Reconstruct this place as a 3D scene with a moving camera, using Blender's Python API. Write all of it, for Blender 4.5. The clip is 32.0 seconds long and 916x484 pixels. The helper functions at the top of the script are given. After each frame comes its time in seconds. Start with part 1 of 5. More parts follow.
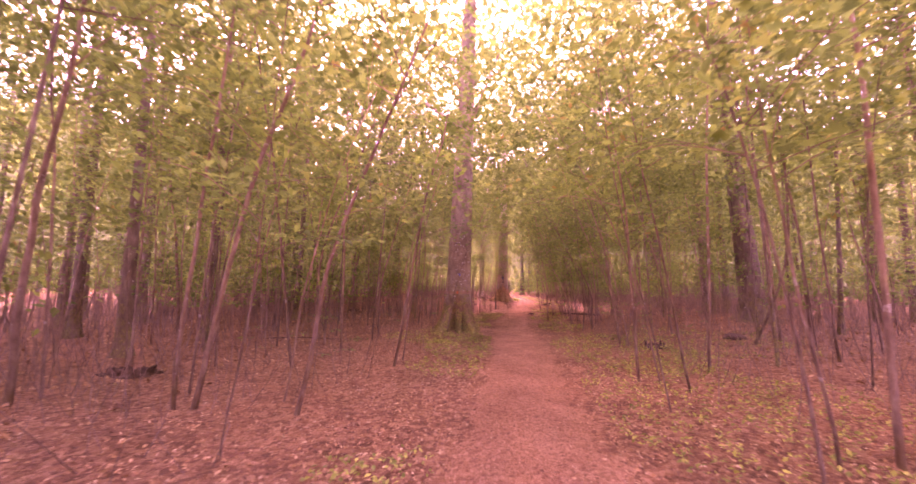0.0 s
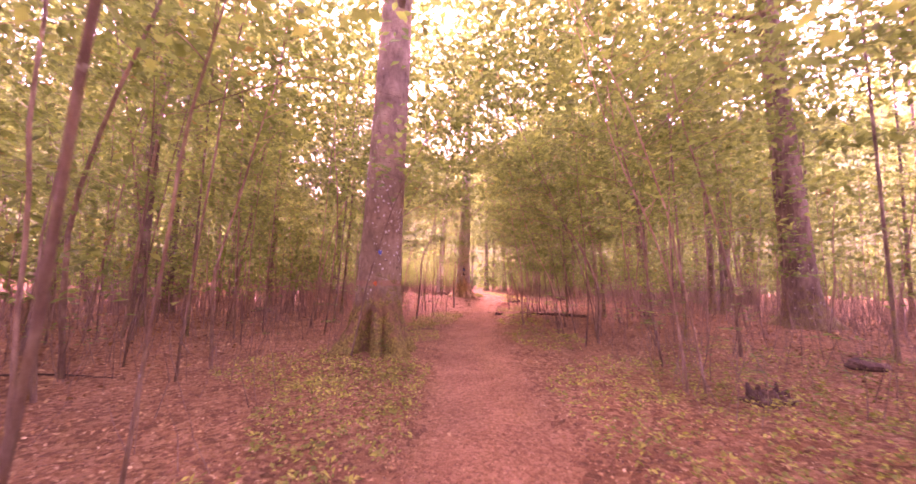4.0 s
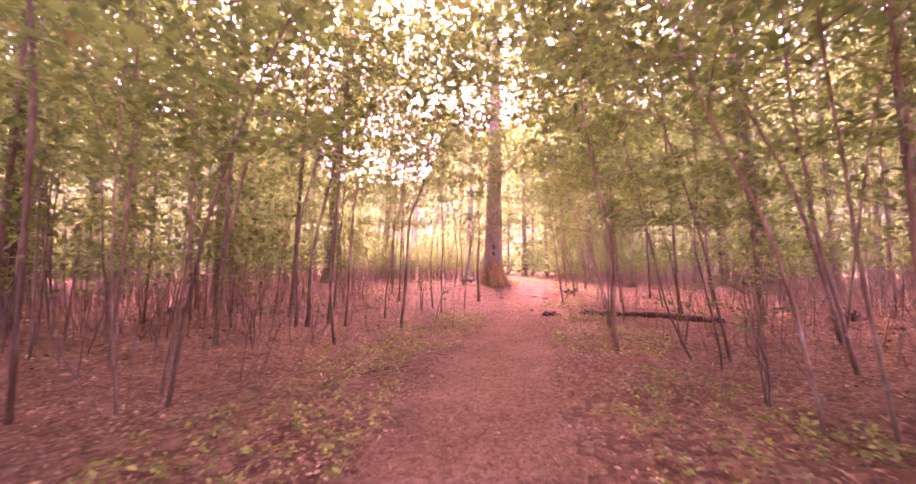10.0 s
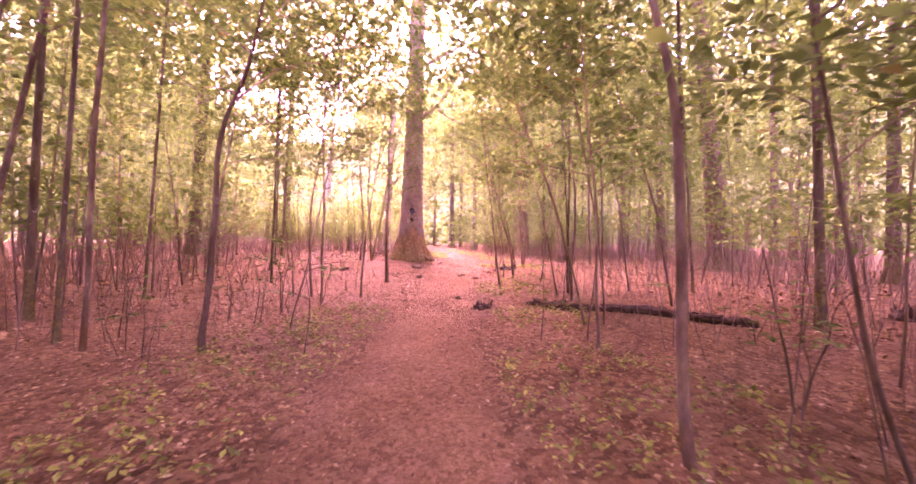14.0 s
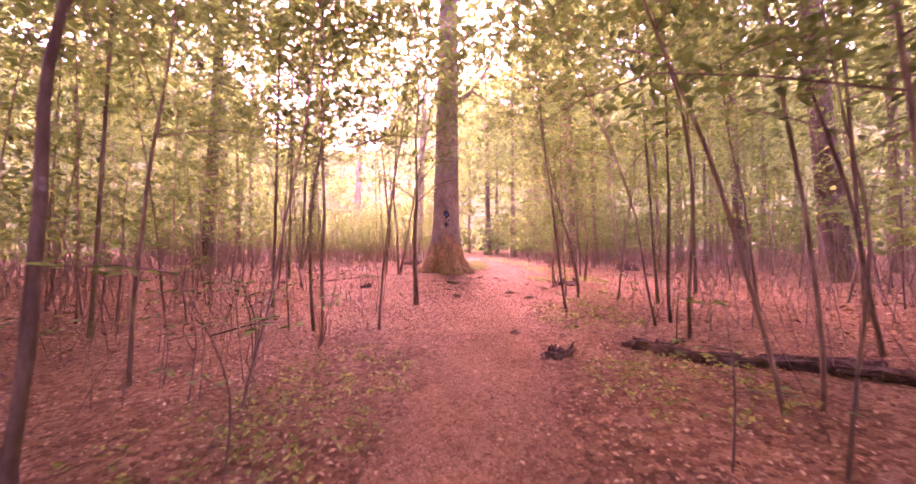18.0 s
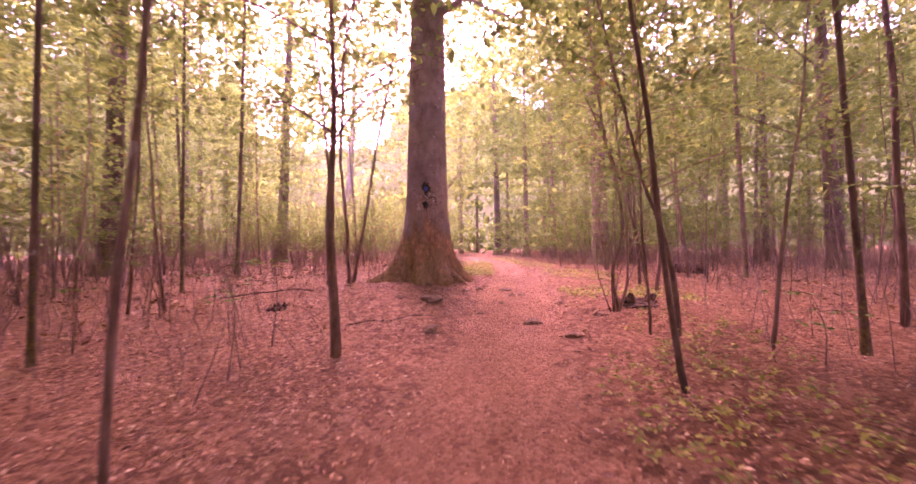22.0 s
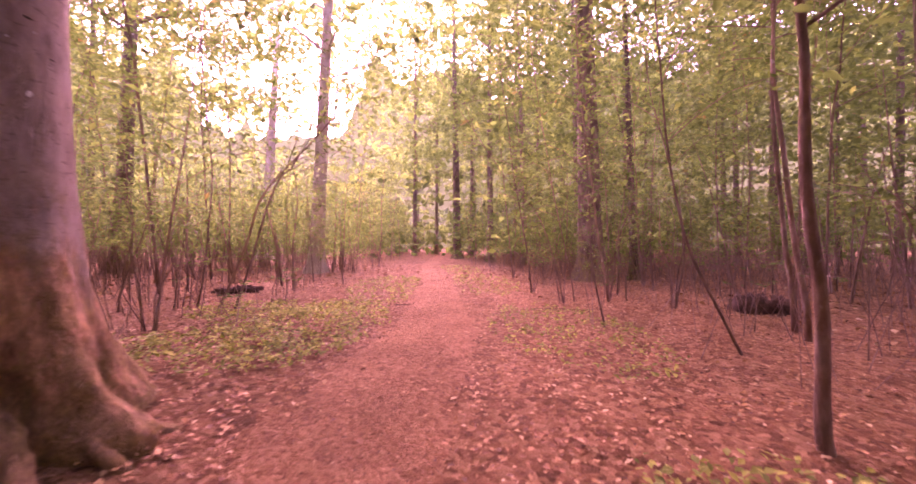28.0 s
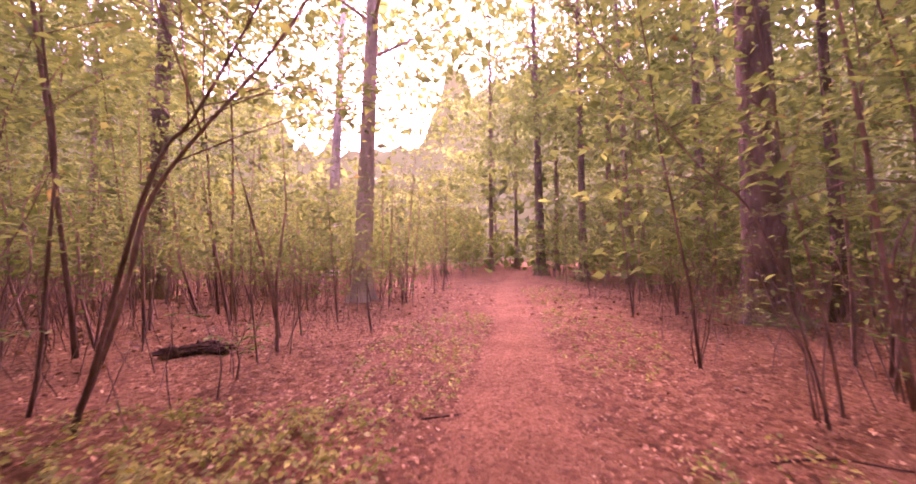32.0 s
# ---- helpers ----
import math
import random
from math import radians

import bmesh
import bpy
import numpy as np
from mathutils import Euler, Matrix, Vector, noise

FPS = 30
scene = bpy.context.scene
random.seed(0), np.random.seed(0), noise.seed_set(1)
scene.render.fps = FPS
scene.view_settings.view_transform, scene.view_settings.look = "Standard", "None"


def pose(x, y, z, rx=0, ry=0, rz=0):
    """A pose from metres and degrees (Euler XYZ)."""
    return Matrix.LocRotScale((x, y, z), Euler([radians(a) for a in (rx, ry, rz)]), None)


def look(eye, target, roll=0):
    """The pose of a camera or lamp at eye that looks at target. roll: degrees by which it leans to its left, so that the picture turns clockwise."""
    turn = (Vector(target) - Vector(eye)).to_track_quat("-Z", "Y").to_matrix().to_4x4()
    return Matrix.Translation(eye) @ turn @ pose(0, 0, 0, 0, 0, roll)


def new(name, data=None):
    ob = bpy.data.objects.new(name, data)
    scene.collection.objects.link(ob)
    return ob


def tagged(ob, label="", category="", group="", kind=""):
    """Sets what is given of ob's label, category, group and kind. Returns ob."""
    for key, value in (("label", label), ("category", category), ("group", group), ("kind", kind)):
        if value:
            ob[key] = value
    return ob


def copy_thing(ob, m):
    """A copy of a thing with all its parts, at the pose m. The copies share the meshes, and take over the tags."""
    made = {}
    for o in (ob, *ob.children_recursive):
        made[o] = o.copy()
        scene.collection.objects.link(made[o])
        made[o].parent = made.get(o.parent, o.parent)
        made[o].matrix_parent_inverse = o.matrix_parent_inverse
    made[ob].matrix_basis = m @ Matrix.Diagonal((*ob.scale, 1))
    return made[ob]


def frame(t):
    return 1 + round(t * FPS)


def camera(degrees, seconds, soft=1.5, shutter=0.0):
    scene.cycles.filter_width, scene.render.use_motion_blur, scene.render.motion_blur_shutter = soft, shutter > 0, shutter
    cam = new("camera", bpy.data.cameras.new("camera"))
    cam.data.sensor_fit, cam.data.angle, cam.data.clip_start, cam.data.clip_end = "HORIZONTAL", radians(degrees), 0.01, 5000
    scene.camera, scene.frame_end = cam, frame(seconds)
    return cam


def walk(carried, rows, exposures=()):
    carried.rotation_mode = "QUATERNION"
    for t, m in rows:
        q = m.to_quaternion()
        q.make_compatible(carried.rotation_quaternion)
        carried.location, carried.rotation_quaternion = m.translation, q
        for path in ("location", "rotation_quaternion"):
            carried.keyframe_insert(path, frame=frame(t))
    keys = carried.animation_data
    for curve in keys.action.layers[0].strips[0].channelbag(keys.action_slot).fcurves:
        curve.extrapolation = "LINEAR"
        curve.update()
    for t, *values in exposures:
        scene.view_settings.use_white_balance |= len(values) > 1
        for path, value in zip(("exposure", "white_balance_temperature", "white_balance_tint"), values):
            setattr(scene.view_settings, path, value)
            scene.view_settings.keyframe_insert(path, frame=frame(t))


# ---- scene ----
cam = camera(97.0, 32.0, soft=1.6, shutter=0.5)

PATH = [
    (0, (-0.682, -7.875, 1.656), (-0.83, -5.891, 1.855), 0.7),
    (0.5, (-0.703, -7.097, 1.597), (-0.83, -5.111, 1.795), 0.9),
    (1, (-0.726, -6.354, 1.657), (-0.803, -4.365, 1.851), 0.9),
    (1.5, (-0.579, -5.555, 1.576), (-0.624, -3.565, 1.769), 1.0),
    (2, (-0.489, -4.763, 1.543), (-0.526, -2.772, 1.735), 1.1),
    (2.5, (-0.382, -4.035, 1.557), (-0.339, -2.044, 1.739), 1.3),
    (3, (-0.251, -3.257, 1.499), (-0.19, -1.266, 1.679), 1.4),
    (3.5, (-0.258, -2.447, 1.469), (-0.209, -0.456, 1.65), 1.3),
    (5.5, (0.068, 0.138, 1.325), (0.035, 2.13, 1.503), 0.6),
    (6, (0.196, 0.854, 1.356), (0.155, 2.848, 1.514), 0.6),
    (6.5, (0.233, 1.585, 1.319), (0.138, 3.577, 1.477), 0.3),
    (7, (0.396, 2.274, 1.312), (0.297, 4.265, 1.468), 0.3),
    (7.5, (0.507, 3.025, 1.286), (0.403, 5.017, 1.44), 0.3),
    (8, (0.516, 3.741, 1.297), (0.407, 5.732, 1.45), 0.2),
    (8.5, (0.558, 4.386, 1.199), (0.444, 6.377, 1.348), 0.2),
    (9, (0.405, 4.829, 1.225), (0.278, 6.821, 1.35), 0.1),
    (9.5, (0.284, 5.415, 1.258), (0.132, 7.406, 1.373), -0.1),
    (10, (0.348, 6.133, 1.18), (0.194, 8.124, 1.295), -0.0),
    (10.5, (0.357, 6.741, 1.176), (0.203, 8.732, 1.287), -0.1),
    (11, (0.288, 7.269, 1.242), (0.182, 9.266, 1.303), -0.1),
    (11.5, (0.337, 7.867, 1.165), (0.33, 9.867, 1.15), 0.2),
    (12, (0.35, 8.369, 1.208), (0.353, 10.368, 1.141), 0.2),
    (12.5, (0.493, 8.954, 1.208), (0.55, 10.952, 1.148), 0.4),
    (13, (0.726, 9.523, 1.082), (0.952, 11.509, 1.032), 0.9),
    (13.5, (0.79, 10.027, 1.112), (1.0, 12.015, 1.07), 0.5),
    (14, (0.787, 10.491, 1.115), (0.987, 12.48, 1.087), 0.8),
    (14.5, (0.74, 10.896, 1.105), (0.92, 12.888, 1.055), -0.1),
    (15, (0.686, 11.424, 1.11), (0.753, 13.423, 1.073), 0.3),
    (15.5, (0.544, 11.827, 1.123), (0.632, 13.825, 1.098), 0.5),
    (17.5, (0.615, 12.705, 1.056), (0.651, 14.704, 1.049), -0.2),
    (18, (0.716, 13.193, 1.152), (0.751, 15.192, 1.155), -0.3),
    (18.5, (0.718, 13.734, 1.129), (0.726, 15.734, 1.145), -0.4),
    (19, (0.822, 14.245, 1.069), (0.852, 16.244, 1.084), -0.2),
    (19.5, (0.974, 14.866, 1.076), (0.975, 16.866, 1.104), -0.6),
    (20, (0.966, 15.504, 1.014), (0.853, 17.501, 1.038), -0.9),
    (20.5, (1.071, 16.074, 0.962), (0.925, 18.069, 0.988), -1.0),
    (21, (1.11, 16.782, 1.021), (0.882, 18.769, 1.03), -1.2),
    (21.5, (1.112, 17.409, 0.959), (0.891, 19.397, 0.971), -1.2),
    (22, (1.295, 18.131, 0.936), (1.276, 20.131, 0.944), -0.8),
    (22.5, (1.286, 18.818, 0.959), (1.292, 20.817, 0.984), -0.8),
    (23, (1.291, 19.353, 0.962), (1.323, 21.352, 0.987), -0.6),
    (23.5, (1.449, 19.855, 0.915), (1.66, 21.843, 0.889), 0.2),
    (24, (1.579, 20.569, 0.912), (1.789, 22.558, 0.904), -0.4),
    (24.5, (1.716, 21.084, 0.952), (1.929, 23.073, 0.947), -0.5),
    (26.5, (2.465, 23.478, 1.061), (2.603, 25.472, 1.128), -0.5),
    (27, (2.603, 23.915, 1.052), (2.643, 25.915, 1.088), -0.8),
    (27.5, (2.727, 24.275, 1.114), (2.806, 26.273, 1.136), -0.5),
    (28, (2.946, 24.717, 1.156), (3.055, 26.714, 1.152), -0.3),
    (28.5, (3.014, 25.199, 1.203), (3.022, 27.199, 1.205), -0.5),
    (29, (2.972, 25.653, 1.315), (2.91, 27.652, 1.318), -0.6),
    (29.5, (3.081, 26.084, 1.293), (3.0, 28.082, 1.273), -0.7),
    (30, (3.016, 26.632, 1.376), (2.768, 28.616, 1.367), -0.8),
    (30.5, (3.027, 27.144, 1.397), (2.739, 29.123, 1.405), -1.2),
    (31, (3.077, 27.614, 1.346), (2.842, 29.6, 1.347), -0.9),
    (31.5, (3.052, 28.138, 1.377), (2.791, 30.121, 1.381), -0.9),
    (32, (2.979, 28.674, 1.381), (2.697, 30.653, 1.431), -0.9),
]
walk(cam, [(t, look(eye, target, roll)) for t, eye, target, roll in PATH],
     exposures=[(0, 5.1, 9100, 156), (6, 5.85, 8600, 156), (13, 5.95, 8000, 155), (19, 5.5, 8000, 153), (23, 5.0, 8000, 149), (26.5, 4.85, 8000, 148), (29, 4.55, 8000, 147), (32, 4.35, 8100, 147)])

# ---- world and sun ----
world = bpy.data.worlds.new("sky")
scene.world = world
world.use_nodes = True
wn = world.node_tree.nodes
sky = wn.new("ShaderNodeTexSky")
sky.sky_type, sky.sun_disc = "NISHITA", False
sky.sun_elevation, sky.sun_rotation = radians(42), radians(-13)
wn["Background"].inputs["Strength"].default_value = 0.15
world.node_tree.links.new(sky.outputs[0], wn["Background"].inputs["Color"])

sun = new("sun", bpy.data.lights.new("sun", "SUN"))
sun.data.energy, sun.data.angle, sun.data.color = 0.6, radians(35), (1, 0.93, 0.82)
sun.matrix_world = look((0, 0, 40), (math.sin(radians(13)) * 40, -math.cos(radians(13)) * 40, 40 - 40 * math.tan(radians(42))))

rng = np.random.default_rng(7)


# ---- materials ----
def material(name):
    m = bpy.data.materials.new(name)
    m.use_nodes = True
    nt = m.node_tree
    return m, nt, nt.nodes, nt.nodes["Principled BSDF"], nt.nodes["Material Output"]


def noise_ramp(nt, scale, stops, detail=6, coord="Object", stretch=(1, 1, 1), rough=0.6):
    n = nt.nodes
    tc = n.new("ShaderNodeTexCoord")
    mp = n.new("ShaderNodeMapping")
    mp.inputs["Scale"].default_value = stretch
    tx = n.new("ShaderNodeTexNoise")
    tx.inputs["Scale"].default_value, tx.inputs["Detail"].default_value, tx.inputs["Roughness"].default_value = scale, detail, rough
    rp = n.new("ShaderNodeValToRGB")
    el = rp.color_ramp.elements
    while len(el) < len(stops):
        el.new(0.5)
    for e, (p, c) in zip(el, stops):
        e.position, e.color = p, (*c, 1)
    nt.links.new(tc.outputs[coord], mp.inputs[0])
    nt.links.new(mp.outputs[0], tx.inputs["Vector"])
    nt.links.new(tx.outputs["Fac"], rp.inputs[0])
    return tx, rp


def mix_color(nt, fac, a, b, mode="MIX"):
    mx = nt.nodes.new("ShaderNodeMix")
    mx.data_type, mx.blend_type = "RGBA", mode
    for sock, v in ((mx.inputs[0], fac), (mx.inputs[6], a), (mx.inputs[7], b)):
        if hasattr(v, "is_linked"):
            nt.links.new(v, sock)
        else:
            sock.default_value = v if isinstance(v, (int, float)) else (*v, 1)
    return mx.outputs[2]


def add_bump(nt, bsdf, height, strength, distance=0.02):
    b = nt.nodes.new("ShaderNodeBump")
    b.inputs["Strength"].default_value, b.inputs["Distance"].default_value = strength, distance
    nt.links.new(height, b.inputs["Height"])
    nt.links.new(b.outputs[0], bsdf.inputs["Normal"])


def litter_material(name, dark, mid, light, fine, cell, share):
    """Soil with flattened leaves: fine grain, and cells of leaf size with a shade each."""
    m, nt, n, bsdf, out = material(name)
    t1, r1 = noise_ramp(nt, fine, [(0.3, dark), (0.48, mid), (0.7, light)], 10, rough=0.8)
    t2, r2 = noise_ramp(nt, 0.9, [(0.3, (0.62, 0.6, 0.58)), (0.7, (1.0, 1.0, 1.0))], 4)
    tc = n.new("ShaderNodeTexCoord")
    tw = n.new("ShaderNodeTexNoise")
    tw.inputs["Scale"].default_value, tw.inputs["Detail"].default_value = 9, 5
    nt.links.new(tc.outputs["Object"], tw.inputs["Vector"])
    warp = mix_color(nt, 0.09, tc.outputs["Object"], tw.outputs["Color"])
    vo = n.new("ShaderNodeTexVoronoi")
    vo.inputs["Scale"].default_value, vo.inputs["Randomness"].default_value = cell, 1.0
    nt.links.new(warp, vo.inputs["Vector"])
    bw = n.new("ShaderNodeRGBToBW")
    nt.links.new(vo.outputs["Color"], bw.inputs[0])
    rp = n.new("ShaderNodeValToRGB")
    el = rp.color_ramp.elements
    el.new(0.5)
    for e, (p, c) in zip(el, ((0.2, dark), (0.5, mid), (0.85, light))):
        e.position, e.color = p, (*c, 1)
    nt.links.new(bw.outputs[0], rp.inputs[0])
    col = mix_color(nt, share, r1.outputs[0], rp.outputs[0])
    nt.links.new(mix_color(nt, 1.0, col, r2.outputs[0], "MULTIPLY"), bsdf.inputs["Base Color"])
    bsdf.inputs["Roughness"].default_value = 0.9
    bsdf.inputs["Specular IOR Level"].default_value = 0.1
    hs = n.new("ShaderNodeMath")
    hs.operation = "MULTIPLY_ADD"
    hs.inputs[1].default_value = -0.8
    nt.links.new(vo.outputs["Distance"], hs.inputs[0])
    nt.links.new(t1.outputs["Fac"], hs.inputs[2])
    add_bump(nt, bsdf, hs.outputs[0], 1.0, 0.05)
    return m


SOIL = litter_material("leaf_litter_soil", (0.085, 0.037, 0.018), (0.31, 0.148, 0.066), (0.54, 0.31, 0.158), 26, 17, 0.5)
TRACK = litter_material("trodden_track", (0.13, 0.058, 0.028), (0.39, 0.19, 0.088), (0.6, 0.345, 0.18), 34, 34, 0.42)


def bark_material(name, dark, mid, light, scale=6, stretch=(1, 1, 0.35), moss=0.0, lichen=0.0, rings=0.0, band=0.0, foot=0.0, pale=1.0, vary=0.0):
    m, nt, n, bsdf, out = material(name)
    t1, r1 = noise_ramp(nt, scale, [(0.28, dark), (0.5, mid), (0.75, light)], 9, stretch=stretch, rough=0.68)
    t2, r2 = noise_ramp(nt, 1.3, [(0.3, (0.6, 0.58, 0.56)), (0.65, (1.05, 1.03, 1.0))], 3)
    col = mix_color(nt, 1.0, r1.outputs[0], r2.outputs[0], "MULTIPLY")
    if rings:
        t4, r4 = noise_ramp(nt, 8.0, [(0.6, (0, 0, 0)), (0.66, (rings, rings, rings))], 4, stretch=(1, 1, 5))
        col = mix_color(nt, r4.outputs[0], col, dark)
    if lichen:
        t3, r3 = noise_ramp(nt, 9, [(0.66, (0, 0, 0)), (0.71, (lichen, lichen, lichen))], 2, stretch=(1, 1, 0.8))
        col = mix_color(nt, r3.outputs[0], col, (0.52, 0.5, 0.45))
    if band:
        tb = n.new("ShaderNodeTexCoord")
        sb = n.new("ShaderNodeSeparateXYZ")
        nt.links.new(tb.outputs["Object"], sb.inputs[0])
        t7, r7 = noise_ramp(nt, 7, [(0.3, (0, 0, 0)), (0.7, (1, 1, 1))], 5)
        wob = n.new("ShaderNodeMath")
        wob.operation = "MULTIPLY_ADD"
        wob.inputs[1].default_value = 0.05
        nt.links.new(r7.outputs[0], wob.inputs[0])
        nt.links.new(sb.outputs[2], wob.inputs[2])
        near = n.new("ShaderNodeMath")
        near.operation = "COMPARE"
        near.inputs[1].default_value, near.inputs[2].default_value = 1.355, 0.05
        nt.links.new(wob.outputs[0], near.inputs[0])
        half = n.new("ShaderNodeMath")
        half.operation = "MULTIPLY"
        half.inputs[1].default_value = band
        nt.links.new(near.outputs[0], half.inputs[0])
        col = mix_color(nt, half.outputs[0], col, (0.42, 0.2, 0.13))
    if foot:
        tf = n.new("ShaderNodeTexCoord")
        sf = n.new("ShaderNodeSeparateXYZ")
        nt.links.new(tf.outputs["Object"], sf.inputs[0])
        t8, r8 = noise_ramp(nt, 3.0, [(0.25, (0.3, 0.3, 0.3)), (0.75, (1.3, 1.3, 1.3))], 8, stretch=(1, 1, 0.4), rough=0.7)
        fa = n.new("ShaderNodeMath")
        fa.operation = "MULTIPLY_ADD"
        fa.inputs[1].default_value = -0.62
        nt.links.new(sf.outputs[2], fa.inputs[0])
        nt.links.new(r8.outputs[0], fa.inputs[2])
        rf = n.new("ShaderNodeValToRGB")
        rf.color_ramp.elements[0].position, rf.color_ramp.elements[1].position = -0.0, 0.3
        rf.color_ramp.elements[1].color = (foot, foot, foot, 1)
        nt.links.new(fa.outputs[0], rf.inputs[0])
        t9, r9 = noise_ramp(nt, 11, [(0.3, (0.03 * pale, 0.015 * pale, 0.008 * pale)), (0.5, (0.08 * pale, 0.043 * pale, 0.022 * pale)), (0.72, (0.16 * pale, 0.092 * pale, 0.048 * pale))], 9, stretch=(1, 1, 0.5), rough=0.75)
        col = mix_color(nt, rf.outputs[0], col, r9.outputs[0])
    if moss:
        tc = n.new("ShaderNodeTexCoord")
        sp = n.new("ShaderNodeSeparateXYZ")
        nt.links.new(tc.outputs["Object"], sp.inputs[0])
        t5, r5 = noise_ramp(nt, 4.5, [(0.38, (0, 0, 0)), (0.6, (1.2, 1.2, 1.2))], 8, rough=0.75)
        add = n.new("ShaderNodeMath")
        add.operation = "MULTIPLY_ADD"
        add.inputs[1].default_value = -0.6
        nt.links.new(sp.outputs[2], add.inputs[0])
        nt.links.new(r5.outputs[0], add.inputs[2])
        rp = n.new("ShaderNodeValToRGB")
        rp.color_ramp.elements[0].position, rp.color_ramp.elements[1].position = 0.08, 0.42
        rp.color_ramp.elements[1].color = (moss, moss, moss, 1)
        nt.links.new(add.outputs[0], rp.inputs[0])
        t6, r6 = noise_ramp(nt, 24, [(0.3, (0.06, 0.042, 0.016)), (0.5, (0.2, 0.165, 0.045)), (0.75, (0.42, 0.37, 0.09))], 5)
        col = mix_color(nt, rp.outputs[0], col, r6.outputs[0])
    if vary:
        info = n.new("ShaderNodeObjectInfo")
        rv = n.new("ShaderNodeValToRGB")
        rv.color_ramp.elements[0].color = (1 - vary, 1 - vary, 1 - vary, 1)
        rv.color_ramp.elements[1].color = (1 + vary, 1 + 0.9 * vary, 1 + 0.85 * vary, 1)
        nt.links.new(info.outputs["Random"], rv.inputs[0])
        col = mix_color(nt, 1.0, col, rv.outputs[0], "MULTIPLY")
    nt.links.new(col, bsdf.inputs["Base Color"])
    bsdf.inputs["Roughness"].default_value = 0.85
    bsdf.inputs["Specular IOR Level"].default_value = 0.15
    height = t1.outputs["Fac"]
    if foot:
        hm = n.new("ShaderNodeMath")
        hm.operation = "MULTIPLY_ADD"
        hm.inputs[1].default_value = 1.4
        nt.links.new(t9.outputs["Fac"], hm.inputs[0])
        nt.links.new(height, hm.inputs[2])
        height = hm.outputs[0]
    add_bump(nt, bsdf, height, 1.0, 0.07 if foot else 0.05)
    return m


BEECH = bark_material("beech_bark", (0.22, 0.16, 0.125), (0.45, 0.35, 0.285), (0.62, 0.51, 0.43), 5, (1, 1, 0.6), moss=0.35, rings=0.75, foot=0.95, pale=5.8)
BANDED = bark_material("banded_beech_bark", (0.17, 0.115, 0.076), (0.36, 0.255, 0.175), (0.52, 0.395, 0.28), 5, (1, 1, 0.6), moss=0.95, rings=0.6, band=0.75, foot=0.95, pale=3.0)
TALL_BARK = bark_material("tall_tree_bark", (0.075, 0.048, 0.035), (0.18, 0.125, 0.093), (0.33, 0.245, 0.19), 7, (1, 1, 0.3), moss=0.5, lichen=0.5, vary=0.25)
TWIG_BARK = bark_material("sapling_bark", (0.12, 0.072, 0.05), (0.25, 0.16, 0.115), (0.41, 0.295, 0.22), 9, (1, 1, 0.4), lichen=0.35, vary=0.3)
SHOOT_BARK = bark_material("shoot_bark", (0.13, 0.08, 0.058), (0.26, 0.165, 0.12), (0.4, 0.28, 0.21), 9, (1, 1, 0.4))
PALE_BARK = bark_material("pale_bark", (0.32, 0.25, 0.19), (0.56, 0.45, 0.35), (0.74, 0.62, 0.5), 6, (1, 1, 0.4))
DEADWOOD = bark_material("rotten_wood", (0.035, 0.019, 0.013), (0.11, 0.062, 0.042), (0.23, 0.14, 0.096), 8, (1, 1, 1))
STONE = bark_material("stone", (0.12, 0.066, 0.038), (0.27, 0.165, 0.095), (0.4, 0.27, 0.165), 20, (1, 1, 1), lichen=0.2)


def plain_material(name, color, rough=0.8, grain=30, spread=0.3):
    m, nt, n, bsdf, out = material(name)
    lo, hi = tuple(c * (1 - spread) for c in color), tuple(min(1, c * (1 + spread)) for c in color)
    t1, r1 = noise_ramp(nt, grain, [(0.3, lo), (0.7, hi)], 6)
    nt.links.new(r1.outputs[0], bsdf.inputs["Base Color"])
    bsdf.inputs["Roughness"].default_value = rough
    return m


BLUE = plain_material("blue_paint", (0.045, 0.11, 0.5), 0.6)
ORANGE = plain_material("orange_paint", (0.75, 0.14, 0.03), 0.6)
LICHEN = plain_material("white_lichen", (0.62, 0.6, 0.54), 0.9, 60, 0.2)
KNOT = plain_material("gnarled_bark", (0.075, 0.048, 0.03), 0.9, 40, 0.5)
BLACKBARK = plain_material("blackened_bark", (0.03, 0.022, 0.02), 0.9, 25, 0.4)


